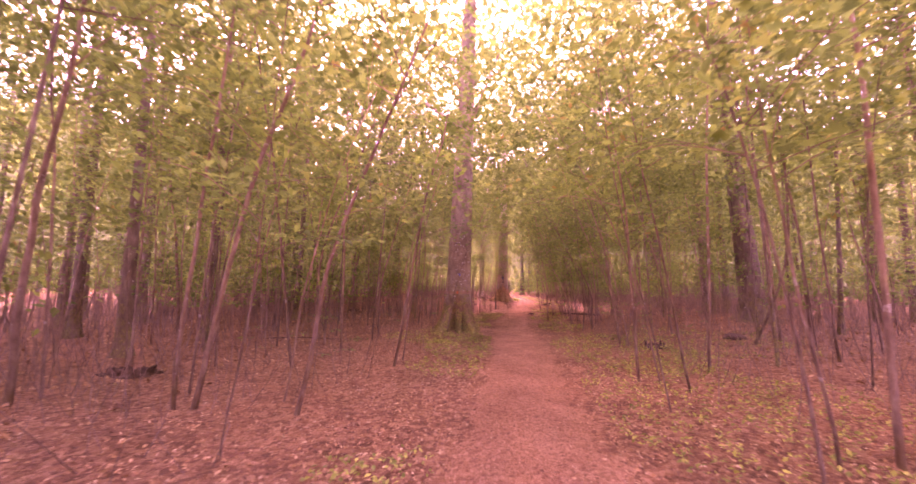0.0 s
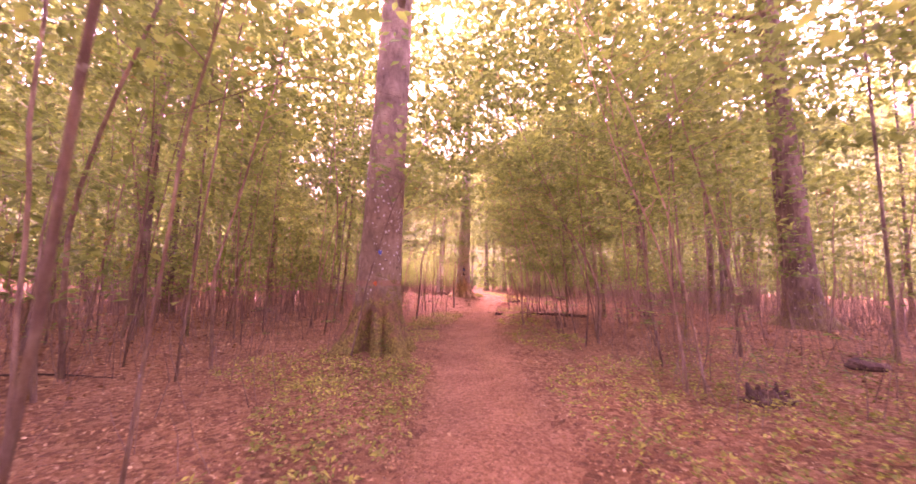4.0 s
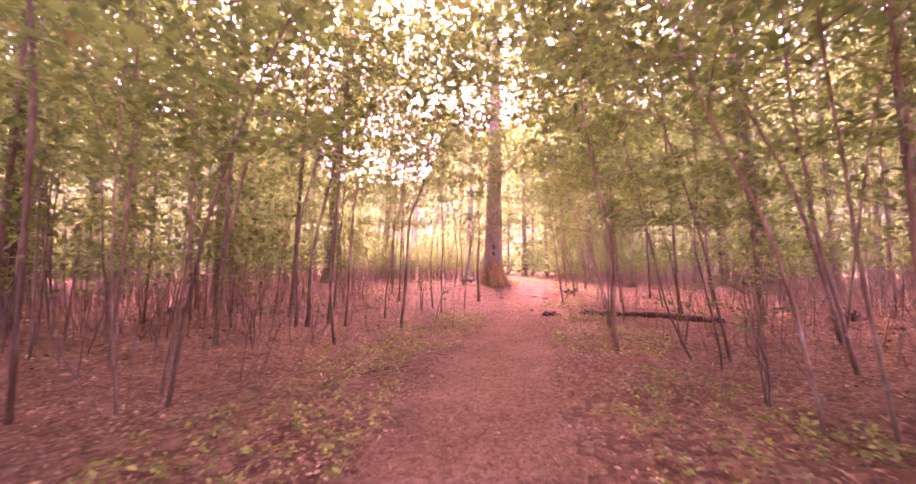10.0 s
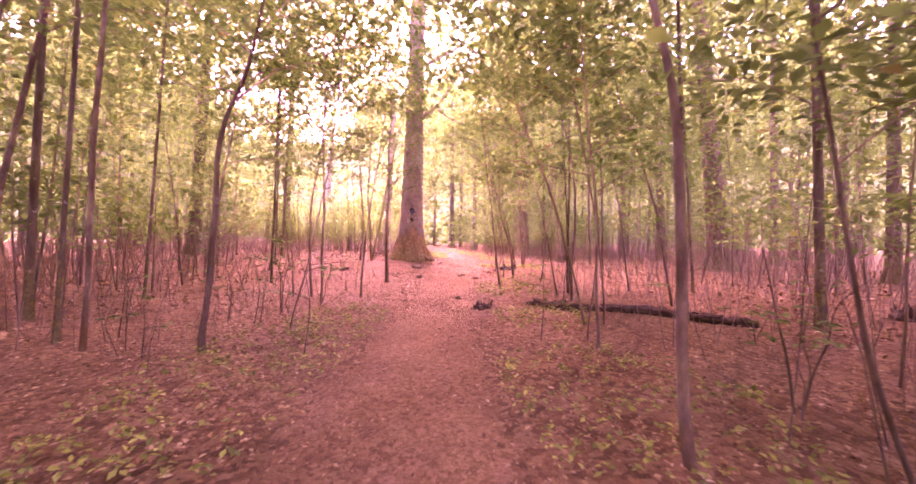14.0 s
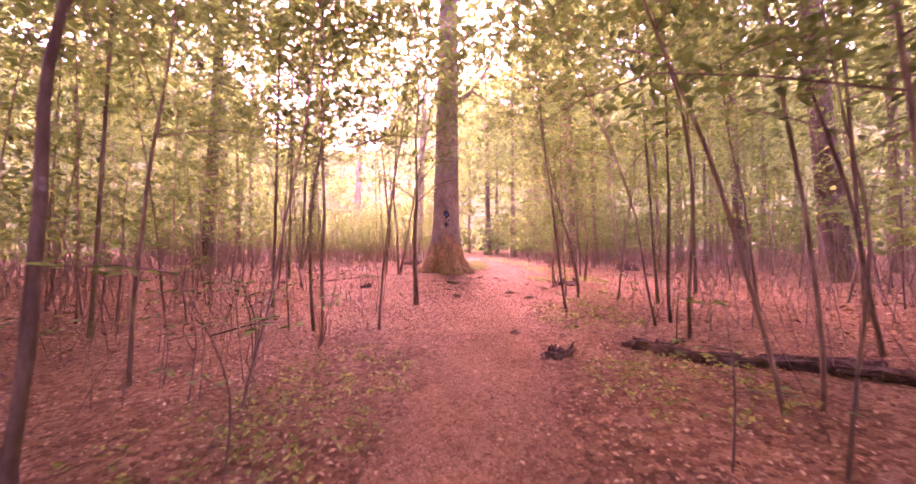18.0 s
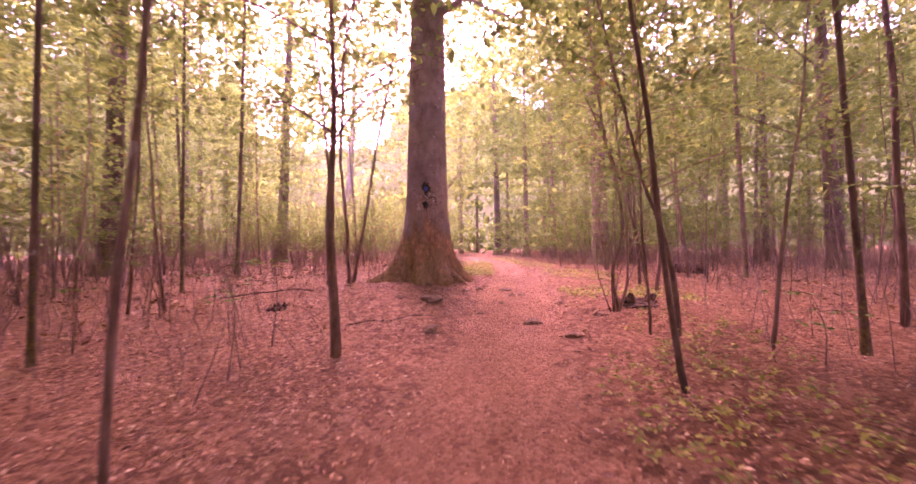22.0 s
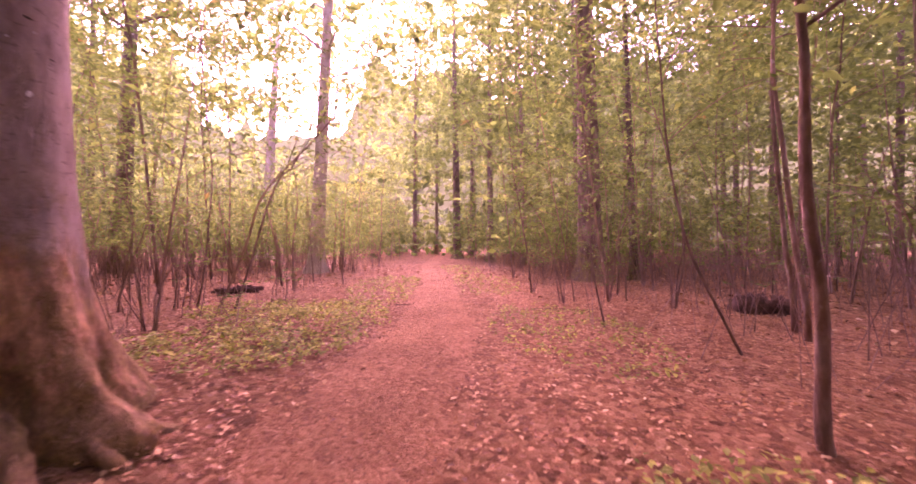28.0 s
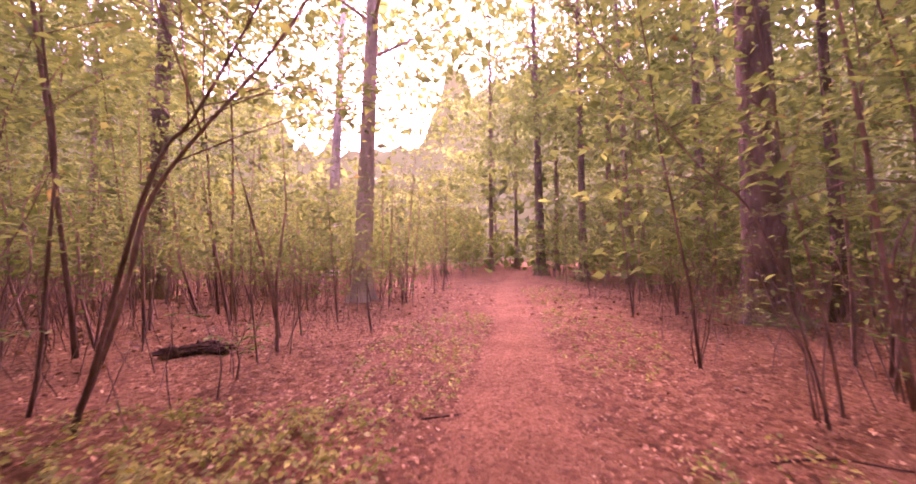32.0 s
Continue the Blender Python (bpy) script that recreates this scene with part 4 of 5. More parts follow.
pts = []
for i in range(380):
    a = radians(rng.uniform(-80, 80))
    d = rng.uniform(48, 95)
    x, y = 1.5 + math.sin(a) * d, 8 + math.cos(a) * d
    hi = 26 if not 0.17 < -(x - 2.5) / (y - 24) < 0.6 else 20.0
    c = np.array((x, y, rng.uniform(0.6, hi)))
    pts.append(c + rng.normal(0, 1, (70, 3)) * (2.2, 2.2, 0.6))
for i in range(230):
    a = radians(rng.uniform(0, 360))
    d = rng.uniform(44, 62)
    c = np.array((1.5 + math.sin(a) * d, 14 + math.cos(a) * d, 0.3 + 5.5 * rng.uniform() ** 1.5))
    pts.append(c + rng.normal(0, 1, (50, 3)) * (1.6, 1.6, 0.4))
far_p = np.concatenate(pts)
far = new("far_woods", leaf_mesh("far_woods", far_p, rng.uniform(0.55, 1.05, len(far_p)), CANOPY, width=0.7, spread=0.5, flat=0.6))
tagged(far, "distant forest foliage, hazy yellow-green", "foliage", kind="stuff")


def in_gap(x, y):
    return y > 40 and 0.17 < -(x - 2.5) / (y - 24) < 0.6


def thicket(name, label, count, xr, yr, near, tall, sprays, low, leaf, wide=0.36):
    """Thin stems with layered leaf sprays, too many to count."""
    sv, sf, lp = [], [], []
    for i in range(count):
        for _ in range(30):
            x, y = rng.uniform(*xr), rng.uniform(*yr)
            if abs(x - track_x(y)) > near:
                break
        z0, h = gz(x, y), rng.uniform(*tall)
        lx, ly = rng.normal(0, 0.1, 2)
        r = rng.uniform(0.008, 0.03)
        o = len(sv)
        for k in range(4):
            s = k / 3
            cx, cy = x + lx * h * s + rng.normal(0, 0.05), y + ly * h * s + rng.normal(0, 0.05)
            q = r * (1.1 - 0.9 * s)
            sv += [(cx - q, cy - q, z0 - 0.1 + h * s), (cx + q, cy - q, z0 - 0.1 + h * s), (cx, cy + q, z0 - 0.1 + h * s)]
        for k in range(3):
            for j in range(3):
                m = (j + 1) % 3
                sf.append((o + k * 3 + j, o + k * 3 + m, o + k * 3 + 3 + m, o + k * 3 + 3 + j))
        for k in range(sprays):
            s = low + (1 - low) * rng.uniform()
            if in_gap(x, y) and s * h > 4.0:
                continue
            a, d = rng.uniform(0, 6.28), rng.uniform(0.1, 0.16 * h + 0.25)
            c = np.array((x + lx * h * s + math.cos(a) * d, y + ly * h * s + math.sin(a) * d, z0 + h * s))
            lp.append(c + rng.normal(0, 1, (11, 3)) * (wide, wide, 0.05))
    stems = new(name + "_stems", fast_mesh(name, np.array(sv), np.array(sf), SHOOT_BARK))
    tagged(stems, "dense thin brown stems of young trees in the distance", "thicket", kind="stuff")
    p = np.concatenate(lp)
    p = p[np.abs(p[:, 0] - track_x(p[:, 1])) > 0.8]
    lv = new(name + "_foliage", leaf_mesh(name, p, rng.uniform(*leaf, len(p)), LEAF, width=0.6, spread=0.4, flat=0.45))
    return tagged(lv, label, "foliage", kind="stuff")


thicket("side_thicket", "layered yellow-green leaves of dense young trees", 600, (-36, 38), (-18, 40), 8.0, (3, 11), 14, 0.3, (0.13, 0.24), 0.42)
thicket("far_thicket", "layered yellow-green leaves of a distant dense thicket", 280, (-38, 42), (38, 74), 2.5, (2.5, 9), 12, 0.24, (0.22, 0.4), 0.45)
thicket("side_regrowth", "low leafy regrowth between the saplings", 270, (-26, 28), (0, 46), 7.0, (2.0, 4.6), 12, 0.45, (0.12, 0.22), 0.5)
thicket("left_regrowth", "shaded leafy regrowth among the saplings", 260, (-26, -5), (-8, 30), 5.4, (2.0, 5.0), 13, 0.35, (0.1, 0.2), 0.5)
thicket("beech_regrowth", "flat layered sprays of young beech beside the path", 130, (-11, 1.2), (33, 46), 2.0, (1.5, 4.2), 20, 0.38, (0.06, 0.11), 0.45)
thicket("beech_regrowth", "flat layered sprays of young beech among thin trunks", 90, (6.5, 16), (33, 48), 3.6, (1.6, 4.6), 20, 0.36, (0.06, 0.11), 0.45)
thicket("low_thicket", "low leafy beech regrowth beside the path", 150, (-11, 14), (38, 54), 2.2, (1.6, 5.5), 18, 0.22, (0.08, 0.14), 0.5)
thicket("path_end_thicket", "dark leafy thicket where the path closes", 110, (-14, 20), (52, 72), 0.0, (3, 10), 12, 0.12, (0.25, 0.45), 0.6)


def brush(count):
    """Bare brown twigs of the undergrowth, too many to count."""
    y = rng.uniform(-6, 48, count)
    x = track_x(y) + rng.choice((-1, 1), count) * (2.0 + 20 * rng.beta(1.5, 1.7, count))
    z = ground_z(x, y)
    h = rng.uniform(0.5, 1.7, count) * (0.8 + 0.045 * np.clip(np.abs(x - track_x(y)), 0, 12))
    lean = rng.normal(0, 0.28, (count, 2)) * h[:, None]
    bend = rng.normal(0, 0.07, (count, 2))
    w = rng.uniform(0.003, 0.0065, count) * (1 + np.abs(x - track_x(y)) * 0.06)
    vs = []
    for s, q in ((0.0, 1.0), (0.55, 0.75), (1.0, 0.25)):
        cx, cy = x + lean[:, 0] * s + bend[:, 0] * (s > 0) * (s < 1), y + lean[:, 1] * s + bend[:, 1] * (s > 0) * (s < 1)
        for k in range(3):
            t = 2 * np.pi * k / 3
            vs.append(np.stack([cx + math.cos(t) * w * q, cy + math.sin(t) * w * q, z - 0.04 + h * s], 1))
    vs = np.stack(vs, 1).reshape(-1, 3)
    o = (np.arange(count) * 9)[:, None]
    fs = np.concatenate([o + np.array([[r * 3 + k, r * 3 + (k + 1) % 3, r * 3 + 3 + (k + 1) % 3, r * 3 + 3 + k]]) for r in range(2) for k in range(3)], 0)
    ob = new("undergrowth_twigs", fast_mesh("undergrowth_twigs", vs, fs, SHOOT_BARK))
    return tagged(ob, "thin bare brown twigs and shoots between the saplings", "undergrowth", kind="stuff")


brush(8200)


# ---- seedlings a metre high ----
def seedling(x, y, h, leaves, kind=0):
    holder = new("seedling")
    holder.location = (x, y, gz(x, y))
    tagged(holder, "knee-high beech seedling with flat pale green leaf sprays", "seedling", "low seedlings")
    a = rng.uniform(0, 6.28)
    line = smooth_line([(0, 0, -0.04), (0.04 * h, 0.03 * h, h * 0.5), (math.cos(a) * 0.16 * h, math.sin(a) * 0.16 * h, h)], 4)
    v, f = tube(line, [0.009 * (1 - 0.75 * i / (len(line) - 1)) for i in range(len(line))], 5)
    mesh_object("stem", v, f, TWIG_BARK, holder)
    pts = []
    for i in range(3):
        b = a + i * 2.2
        p = line[-1 - i * 2]
        e = p + Vector((math.cos(b), math.sin(b), 0.12)) * h * rng.uniform(0.25, 0.42)
        v, f = tube([p, p.lerp(e, 0.5) + Vector((0, 0, 0.02)), e], [0.005, 0.004, 0.002], 4)
        mesh_object("twig", v, f, TWIG_BARK, holder)
        pts.append(spray([p, p.lerp(e, 0.5), e], leaves // 3, 0.12, 0.015))
    p = np.concatenate(pts)
    crown = new("leaves", leaf_mesh("leaves", p, rng.uniform(0.05, 0.1, len(p)), LEAF, rich=True, droop=-0.05, spread=0.18, flat=0.2))
    crown.parent = holder


seedling(-1.55, 6.07, 0.26, 30)
seedling(-0.5, 15.3, 1.3, 44)
seedling(2.4, 15.6, 0.95, 24)
n = 0
while n < 64:
    x, y = rng.uniform(-5.5, 8), rng.uniform(-5, 38)
    if abs(x - track_x(y)) > 2.4 and free_spot(x, y, 0.7):
        TAKEN.append((x, y))
        seedling(x, y, rng.uniform(0.6, 1.7), int(rng.uniform(18, 46)))
        n += 1


# ---- crooked shrubs of a few thin stems ----
def shrub(x, y, h, stems):
    holder = new("shrub")
    holder.location = (x, y, gz(x, y))
    tagged(holder, "crooked young shrub of thin brown stems with few leaves", "shrub", "thin shrubs")
    pts = []
    for i in range(stems):
        a, lean = rng.uniform(0, 6.28), rng.uniform(0.1, 0.45)
        k = h * rng.uniform(0.6, 1.05)
        d = Vector((math.cos(a), math.sin(a), 0))
        b = d * rng.uniform(0.01, 0.07)
        kinks = [b - Vector((0, 0, 0.05))]
        for u in (0.3, 0.55, 0.8, 1.0):
            kinks.append(b + d * (lean * k * u ** 1.4) + Vector((rng.normal(0, 0.03), rng.normal(0, 0.03), 0)) * k + Vector((0, 0, k * u)))
        line = smooth_line(kinks, 4)
        r = rng.uniform(0.006, 0.011) * (0.6 + 0.25 * h)
        v, f = tube(line, [r * (1 - 0.8 * j / (len(line) - 1)) + 0.0015 for j in range(len(line))], 6, 0.25)
        mesh_object("stem", v, f, TWIG_BARK, holder)
        for j in range(2):
            p = line[int(len(line) * rng.uniform(0.45, 0.85))]
            c = a + rng.uniform(-1.6, 1.6)
            e = p + Vector((math.cos(c), math.sin(c), rng.uniform(0.1, 0.6))) * k * rng.uniform(0.18, 0.34)
            v, f = tube([p, p.lerp(e, 0.5) + Vector((0, 0, 0.02)), e], [r * 0.5, r * 0.35, 0.0015], 4)
            mesh_object("twig", v, f, TWIG_BARK, holder)
            pts.append(spray([p, p.lerp(e, 0.5), e], int(5 + 5 * h), 0.16, 0.02))
    p = np.concatenate(pts)
    leaves = new("leaves", leaf_mesh("leaves", p, rng.uniform(0.05, 0.1, len(p)), LEAF, rich=True, droop=-0.05, spread=0.2, flat=0.22))
    leaves.parent = holder
    return holder


for x, y, h, stems in ((8.89, 36.11, 2.4, 6), (7.26, 31.85, 2.2, 4), (-0.43, 29.64, 1.7, 4), (0.09, 32.47, 0.7, 3), (5.33, 32.24, 1.5, 4), (5.23, 34.24, 1.6, 4),
                       (6.61, 33.08, 1.8, 4), (-1.0, 31.14, 2.3, 4), (-5.75, 4.31, 1.2, 3), (6.49, 3.73, 2.2, 3), (3.03, 3.89, 1.8, 3), (5.24, 6.24, 1.4, 2),
                       (4.4, 7.71, 1.3, 3), (2.92, 10.13, 1.5, 3), (-1.22, 19.0, 1.0, 2), (-4.32, 21.05, 1.8, 4), (-6.93, 25.55, 2.0, 4), (7.15, 27.81, 2.2, 4),
                       (-3.58, 12.71, 1.6, 3), (-1.66, 18.09, 1.4, 3), (3.5, 13.1, 1.5, 3), (-3.2, 24.2, 1.8, 3), (3.37, 23.77, 1.9, 4)):
    shrub(x, y, h, stems)


# ---- stones, stumps and logs ----
def lump(name, x, y, size, squash, mat, label, category, group="", rough=0.25, sink=0.3, rz=0.0, seed=0.0):
    """A weathered block: a round body, dented by noise, set into the ground."""
    bm = bmesh.new()
    bmesh.ops.create_icosphere(bm, subdivisions=4, radius=1.0)
    for v in bm.verts:
        p = v.co.copy()
        n = noise.noise(p * 1.1 + Vector((seed, seed * 2, 0))) * rough * 1.6 + noise.noise(p * 3.1 + Vector((0, seed, 5))) * rough * 0.6 + noise.noise(p * 8 + Vector((seed, 0, 0))) * rough * 0.2
        p *= 1 + n
        v.co = Vector((p.x * size, p.y * size * 0.75, p.z * size * squash))
    me = bpy.data.meshes.new(name)
    bm.to_mesh(me)
    bm.free()
    me.materials.append(mat)
    me.shade_smooth()
    ob = new(name, me)
    ob.matrix_world = pose(x, y, gz(x, y) + size * squash * (1 - 2 * sink), 0, 0, rz)
    return tagged(ob, label, category, group)


def stone(x, y, size, squash=0.6, rz=0.0):
    return lump("stone", x, y, size * 0.62, max(squash, 0.45), STONE, "half-buried mossy brown stone in the trodden path", "stone", "path stones", 0.2, 0.4, rz, x * 3 + y)


stone(1.74, 19.7, 0.13, 0.75, 20)
stone(2.23, 23.6, 0.2, 0.45)
stone(1.94, 24.8, 0.1, 0.5, 40)
stone(0.86, 23.42, 0.22, 0.5, 70)
stone(2.62, 22.99, 0.17, 0.4, 10)
stone(1.57, 24.22, 0.09, 0.5)
stone(2.36, 25.55, 0.12, 0.3, 30)
stone(3.17, 23.69, 0.15, 0.4)
stone(2.13, 25.95, 0.2, 0.35, 15)
stone(1.33, 25.73, 0.14, 0.4, 80)
stone(0.22, 24.99, 0.12, 0.45)
stone(1.05, 24.2, 0.08, 0.4, 33)
stone(1.75, 26.3, 0.11, 0.4, 12)
stone(2.85, 24.6, 0.1, 0.4, 55)
stone(2.19, 25.5, 0.13, 0.5, 71)
stone(3.36, 25.52, 0.13, 0.5, 115)
stone(0.62, 26.12, 0.13, 0.5, 24)
stone(-0.07, 26.41, 0.14, 0.5, 10)
stone(1.62, 25.94, 0.15, 0.5, 54)


def stump(x, y, size, squash, label, rz=0.0):
    """A rotten stump: splintered wood on a dark lump."""
    holder = new("stump")
    holder.location = (x, y, gz(x, y))
    tagged(holder, label, "stump", "rotten stumps")
    bm = bmesh.new()
    bmesh.ops.create_icosphere(bm, subdivisions=4, radius=1.0)
    for v in bm.verts:
        p = v.co.copy()
        n = noise.noise(p * 1.4 + Vector((x, y, 0))) * 0.5 + noise.noise(p * 4 + Vector((y, x, 0))) * 0.25
        v.co = Vector((p.x * size * (1 + n), p.y * size * 0.7 * (1 + n), max(p.z, -0.35) * size * squash * 0.5 * (1 + n * 1.6)))
    me = bpy.data.meshes.new("body")
    bm.to_mesh(me)
    bm.free()
    me.materials.append(DEADWOOD)
    body = new("body", me)
    body.parent = holder
    body.rotation_euler = (0, 0, radians(rz))
    for i in range(20):
        a = rng.uniform(0, 6.28)
        b = Vector((math.cos(a) * size * 0.6, math.sin(a) * size * 0.45, 0.0)) * rng.uniform(0.4, 1.0)
        tip = b * rng.uniform(0.7, 2.3) + Vector((0, 0, size * squash * rng.uniform(0.15, 1.15)))
        lm = [b - Vector((0, 0, 0.05)), b.lerp(tip, 0.5) + Vector(rng.normal(0, 0.02, 3)), tip]
        v, f = tube(lm, [size * 0.17, size * 0.12, size * 0.05], 6, 0.6)
        mesh_object("splinter", v, f, DEADWOOD, holder)
    return holder


stump(2.05, 18.3, 0.2, 0.8, "dark rotten stump crumbling beside the path", 20)
stump(-1.66, 24.6, 0.15, 0.7, "small dark rotten stump in leaf litter")
stump(8.3, 15.9, 0.32, 0.7, "dark rotten stump among saplings")
stump(-9.3, 18.1, 0.45, 0.5, "dark rotten stump among saplings")
stump(3.75, 3.4, 0.34, 0.65, "mossy dark stump on the forest floor", 40)
stump(-7.1, -0.8, 0.5, 0.4, "dark rotting stump sunk in leaf litter", 10)
stump(3.85, 24.1, 0.34, 0.48, "dark hollow root stump with stems growing from it", 15)
sapling((3.5, 23.85), 0.032, (-0.12, -0.05, 0.5), (0.02, -0.1, 1.2), (-0.25, -0.2, 2.6), (-0.5, -0.25, 4.6))
stump(-0.67, 28.95, 0.07, 3.2, "broken dark stump standing beside the beech roots")
lump("deadwood_lump", 6.7, 5.05, 0.35, 0.3, DEADWOOD, "low mossy lump of rotten wood", "deadwood", "", 0.2, 0.3, 10, 3)
lump("stone", 0.77, 24.92, 0.17, 0.4, STONE, "dark oblong stone lying before the beech", "stone", "path stones", 0.3, 0.25, 12, 8)


def fallen(points, r, label, sides=14, name="fallen_log", r_end=0.7):
    """A log that lies on the ground along plan points, with broken stubs."""
    holder = new(name)
    x0, y0 = points[0]
    z0 = gz(x0, y0)
    holder.location = (x0, y0, z0)
    tagged(holder, label, "log" if r > 0.05 else "branch", "deadwood")
    ctrl = [Vector((x - x0, y - y0, gz(x, y) - z0 + r * 0.45)) for x, y in points]
    line = smooth_line(ctrl, 26 if r > 0.05 else 10)
    v, f = tube(line, [r * (1 - (1 - r_end) * i / (len(line) - 1)) * (1 + 0.4 * noise.noise((i * 0.45, x0, y0)) + (0.35 * noise.noise((i * 1.7, y0, x0)) if r > 0.05 else 0)) for i in range(len(line))], sides, 0.9)
    mesh_object("log", v, f, DEADWOOD, holder)
    for i in range(int(14 * len(points)) if 0.05 < r < 0.15 else 0):
        k = int(rng.integers(2, len(line) - 4))
        d = (line[k + 2] - line[k]).normalized()
        side = d.cross(Vector((0, 0, 1))).normalized()
        a = rng.uniform(0.1, 3.0)
        out = side * math.cos(a) + Vector((0, 0, 1)) * math.sin(a)
        w, ln, c = r * rng.uniform(0.35, 0.7), r * rng.uniform(0.8, 2.2), line[k] + out * r * rng.uniform(0.72, 1.0)
        across = d.cross(out).normalized()
        lift = rng.uniform(0.0, 0.5) * r
        ring = [c + d * (ln * u) + across * (w * q) + out * (lift * u * u) for u, q in ((-1, -0.5), (-0.9, 0.45), (0.1, 0.9), (1, 0.3), (0.85, -0.6), (-0.2, -0.95))]
        vs = ring + [p - out * r * 0.16 for p in ring]
        fs = [tuple(range(6)), tuple(range(11, 5, -1))] + [(j, j + 6, (j + 1) % 6 + 6, (j + 1) % 6) for j in range(6)]
        mesh_object("bark_plate", vs, fs, DEADWOOD, holder, smooth=False)
    for i in range(4):
        p = line[int(rng.integers(1, len(line) - 1))]
        tip = p + Vector((rng.normal(0, 0.2), rng.normal(0, 0.2), rng.uniform(0.08, 0.25))) * (2.5 * min(r + 0.05, 0.3) + 0.2)
        v, f = tube([p, p.lerp(tip, 0.6), tip], [r * 0.3, r * 0.2, 0.003], 5)
        mesh_object("stub", v, f, DEADWOOD, holder)
    return holder


fallen([(3.2, 18.65), (3.7, 17.75), (4.7, 17.1), (5.6, 15.75)], 0.085, "long dark rotten log with flaking bark among saplings", 18, r_end=0.7)
fallen([(4.15, 17.62), (4.6, 17.42), (5.25, 17.35)], 0.06, "broken piece of a dark rotten log beside a longer one", 14)
fallen([(3.05, 18.7), (3.6, 18.62), (3.95, 18.78)], 0.04, "short dark rotten log end")
fallen([(8.35, 31.8), (9.25, 31.7)], 0.2, "short dark log lying among young trees", r_end=0.95)
fallen([(-1.6, 33.4), (-1.2, 33.66), (-0.85, 33.6)], 0.085, "short dark rotting log in leaf litter")
fallen([(-1.5, 10.6), (-1.2, 11.2), (-0.75, 11.7)], 0.018, "fallen twig on the forest floor", 6, "fallen_branch", 0.5)
fallen([(-0.3, 23.7), (0.0, 23.92), (0.25, 23.88), (0.55, 24.1), (0.9, 24.08)], 0.012, "dry crooked fallen branch in leaf litter", 6, "fallen_branch", 0.4)
fallen([(-3.2, 25.6), (-2.7, 25.85), (-2.3, 25.8), (-1.9, 25.92), (-1.5, 25.7)], 0.016, "dry crooked fallen branch in leaf litter", 6, "fallen_branch", 0.4)
fallen([(-7.6, 4.2), (-6.3, 4.5), (-5.1, 4.4)], 0.02, "dry fallen branch in leaf litter", 6, "fallen_branch", 0.4)
fallen([(4.6, 31.6), (5.1, 31.75), (5.5, 31.65), (6.0, 31.8)], 0.01, "dry fallen branch in leaf litter", 6, "fallen_branch", 0.4)
fallen([(2.2, 31.9), (2.6, 32.1), (3.0, 32.0)], 0.008, "thin dry twig lying across the path", 6, "fallen_branch", 0.4)


# ---- marks on the two beeches ----
def on_trunk(tree_x, tree_y, r, lean, height, azimuth, lift=0.004):
    """A pose on the bark, z outward, at a height and a compass angle (0 is towards -y)."""
    a = radians(azimuth)
    taper = r * (1 - 0.78 * (height / 22) ** 0.9) * (1 + 0.14 * math.exp(-height / 0.9)) + lift
    out = Vector((math.sin(a), -math.cos(a), 0))
    return Vector((lean * height, 0, height)) + out * taper, out


def bole(tree):
    """The trunk among the parts of a tree."""
    return next(c for c in tree.children if c.name.startswith("trunk"))


def patch(name, tree, r, lean, height, azimuth, w, h, mat, label, ragged=0.25, seed=0.0, lift=0.012):
    """A thin patch with an uneven rim that lies on the bark."""
    vs, fs, n = [], [], 22
    c, o = on_trunk(0, 0, r, lean, height, azimuth, lift + 0.004)
    vs.append(c)
    for ring, k in ((0.6, 1), (1.0, 2)):
        for i in range(n):
            t = 2 * math.pi * i / n
            q = ring * (1 + ragged * noise.noise((math.cos(t) * 1.7 + seed, math.sin(t) * 1.7, seed)) + 0.5 * ragged * noise.noise((math.cos(t) * 5 + seed, math.sin(t) * 5, seed)))
            p, o = on_trunk(0, 0, r, lean, height + math.sin(t) * h * q / 2, azimuth + math.degrees(math.cos(t) * w * q / 2 / r), lift if k == 1 else -0.004)
            vs.append(p)
    for i in range(n):
        j = (i + 1) % n
        fs.append((0, 1 + i, 1 + j))
        fs.append((1 + i, 1 + n + i, 1 + n + j, 1 + j))
    return mesh_object(name, vs, fs, mat, bole(tree), label)


patch("blue_mark", beech_a, 0.455, 0.03, 1.94, 7, 0.1, 0.12, BLUE, "small bright blue paint mark", 0.5, 3, 0.012)
patch("orange_mark", beech_a, 0.455, 0.03, 1.32, 3, 0.18, 0.12, ORANGE, "bright orange paint blot", 0.6, 5, 0.013)
for hz, az, w, h in ((1.58, 48, 0.1, 0.05), (1.64, 60, 0.11, 0.06), (1.53, 58, 0.05, 0.08), (1.47, 44, 0.08, 0.035), (3.05, -12, 0.12, 0.05), (2.35, 66, 0.1, 0.03), (2.3, 20, 0.16, 0.02), (2.62, -5, 0.14, 0.018), (1.78, 25, 0.1, 0.015)):
    patch("bark_scar", beech_a, 0.455, 0.03, hz, az, w, h, KNOT, "dark gnarled scar in the bark", 0.9, hz * 7 + az, 0.006)



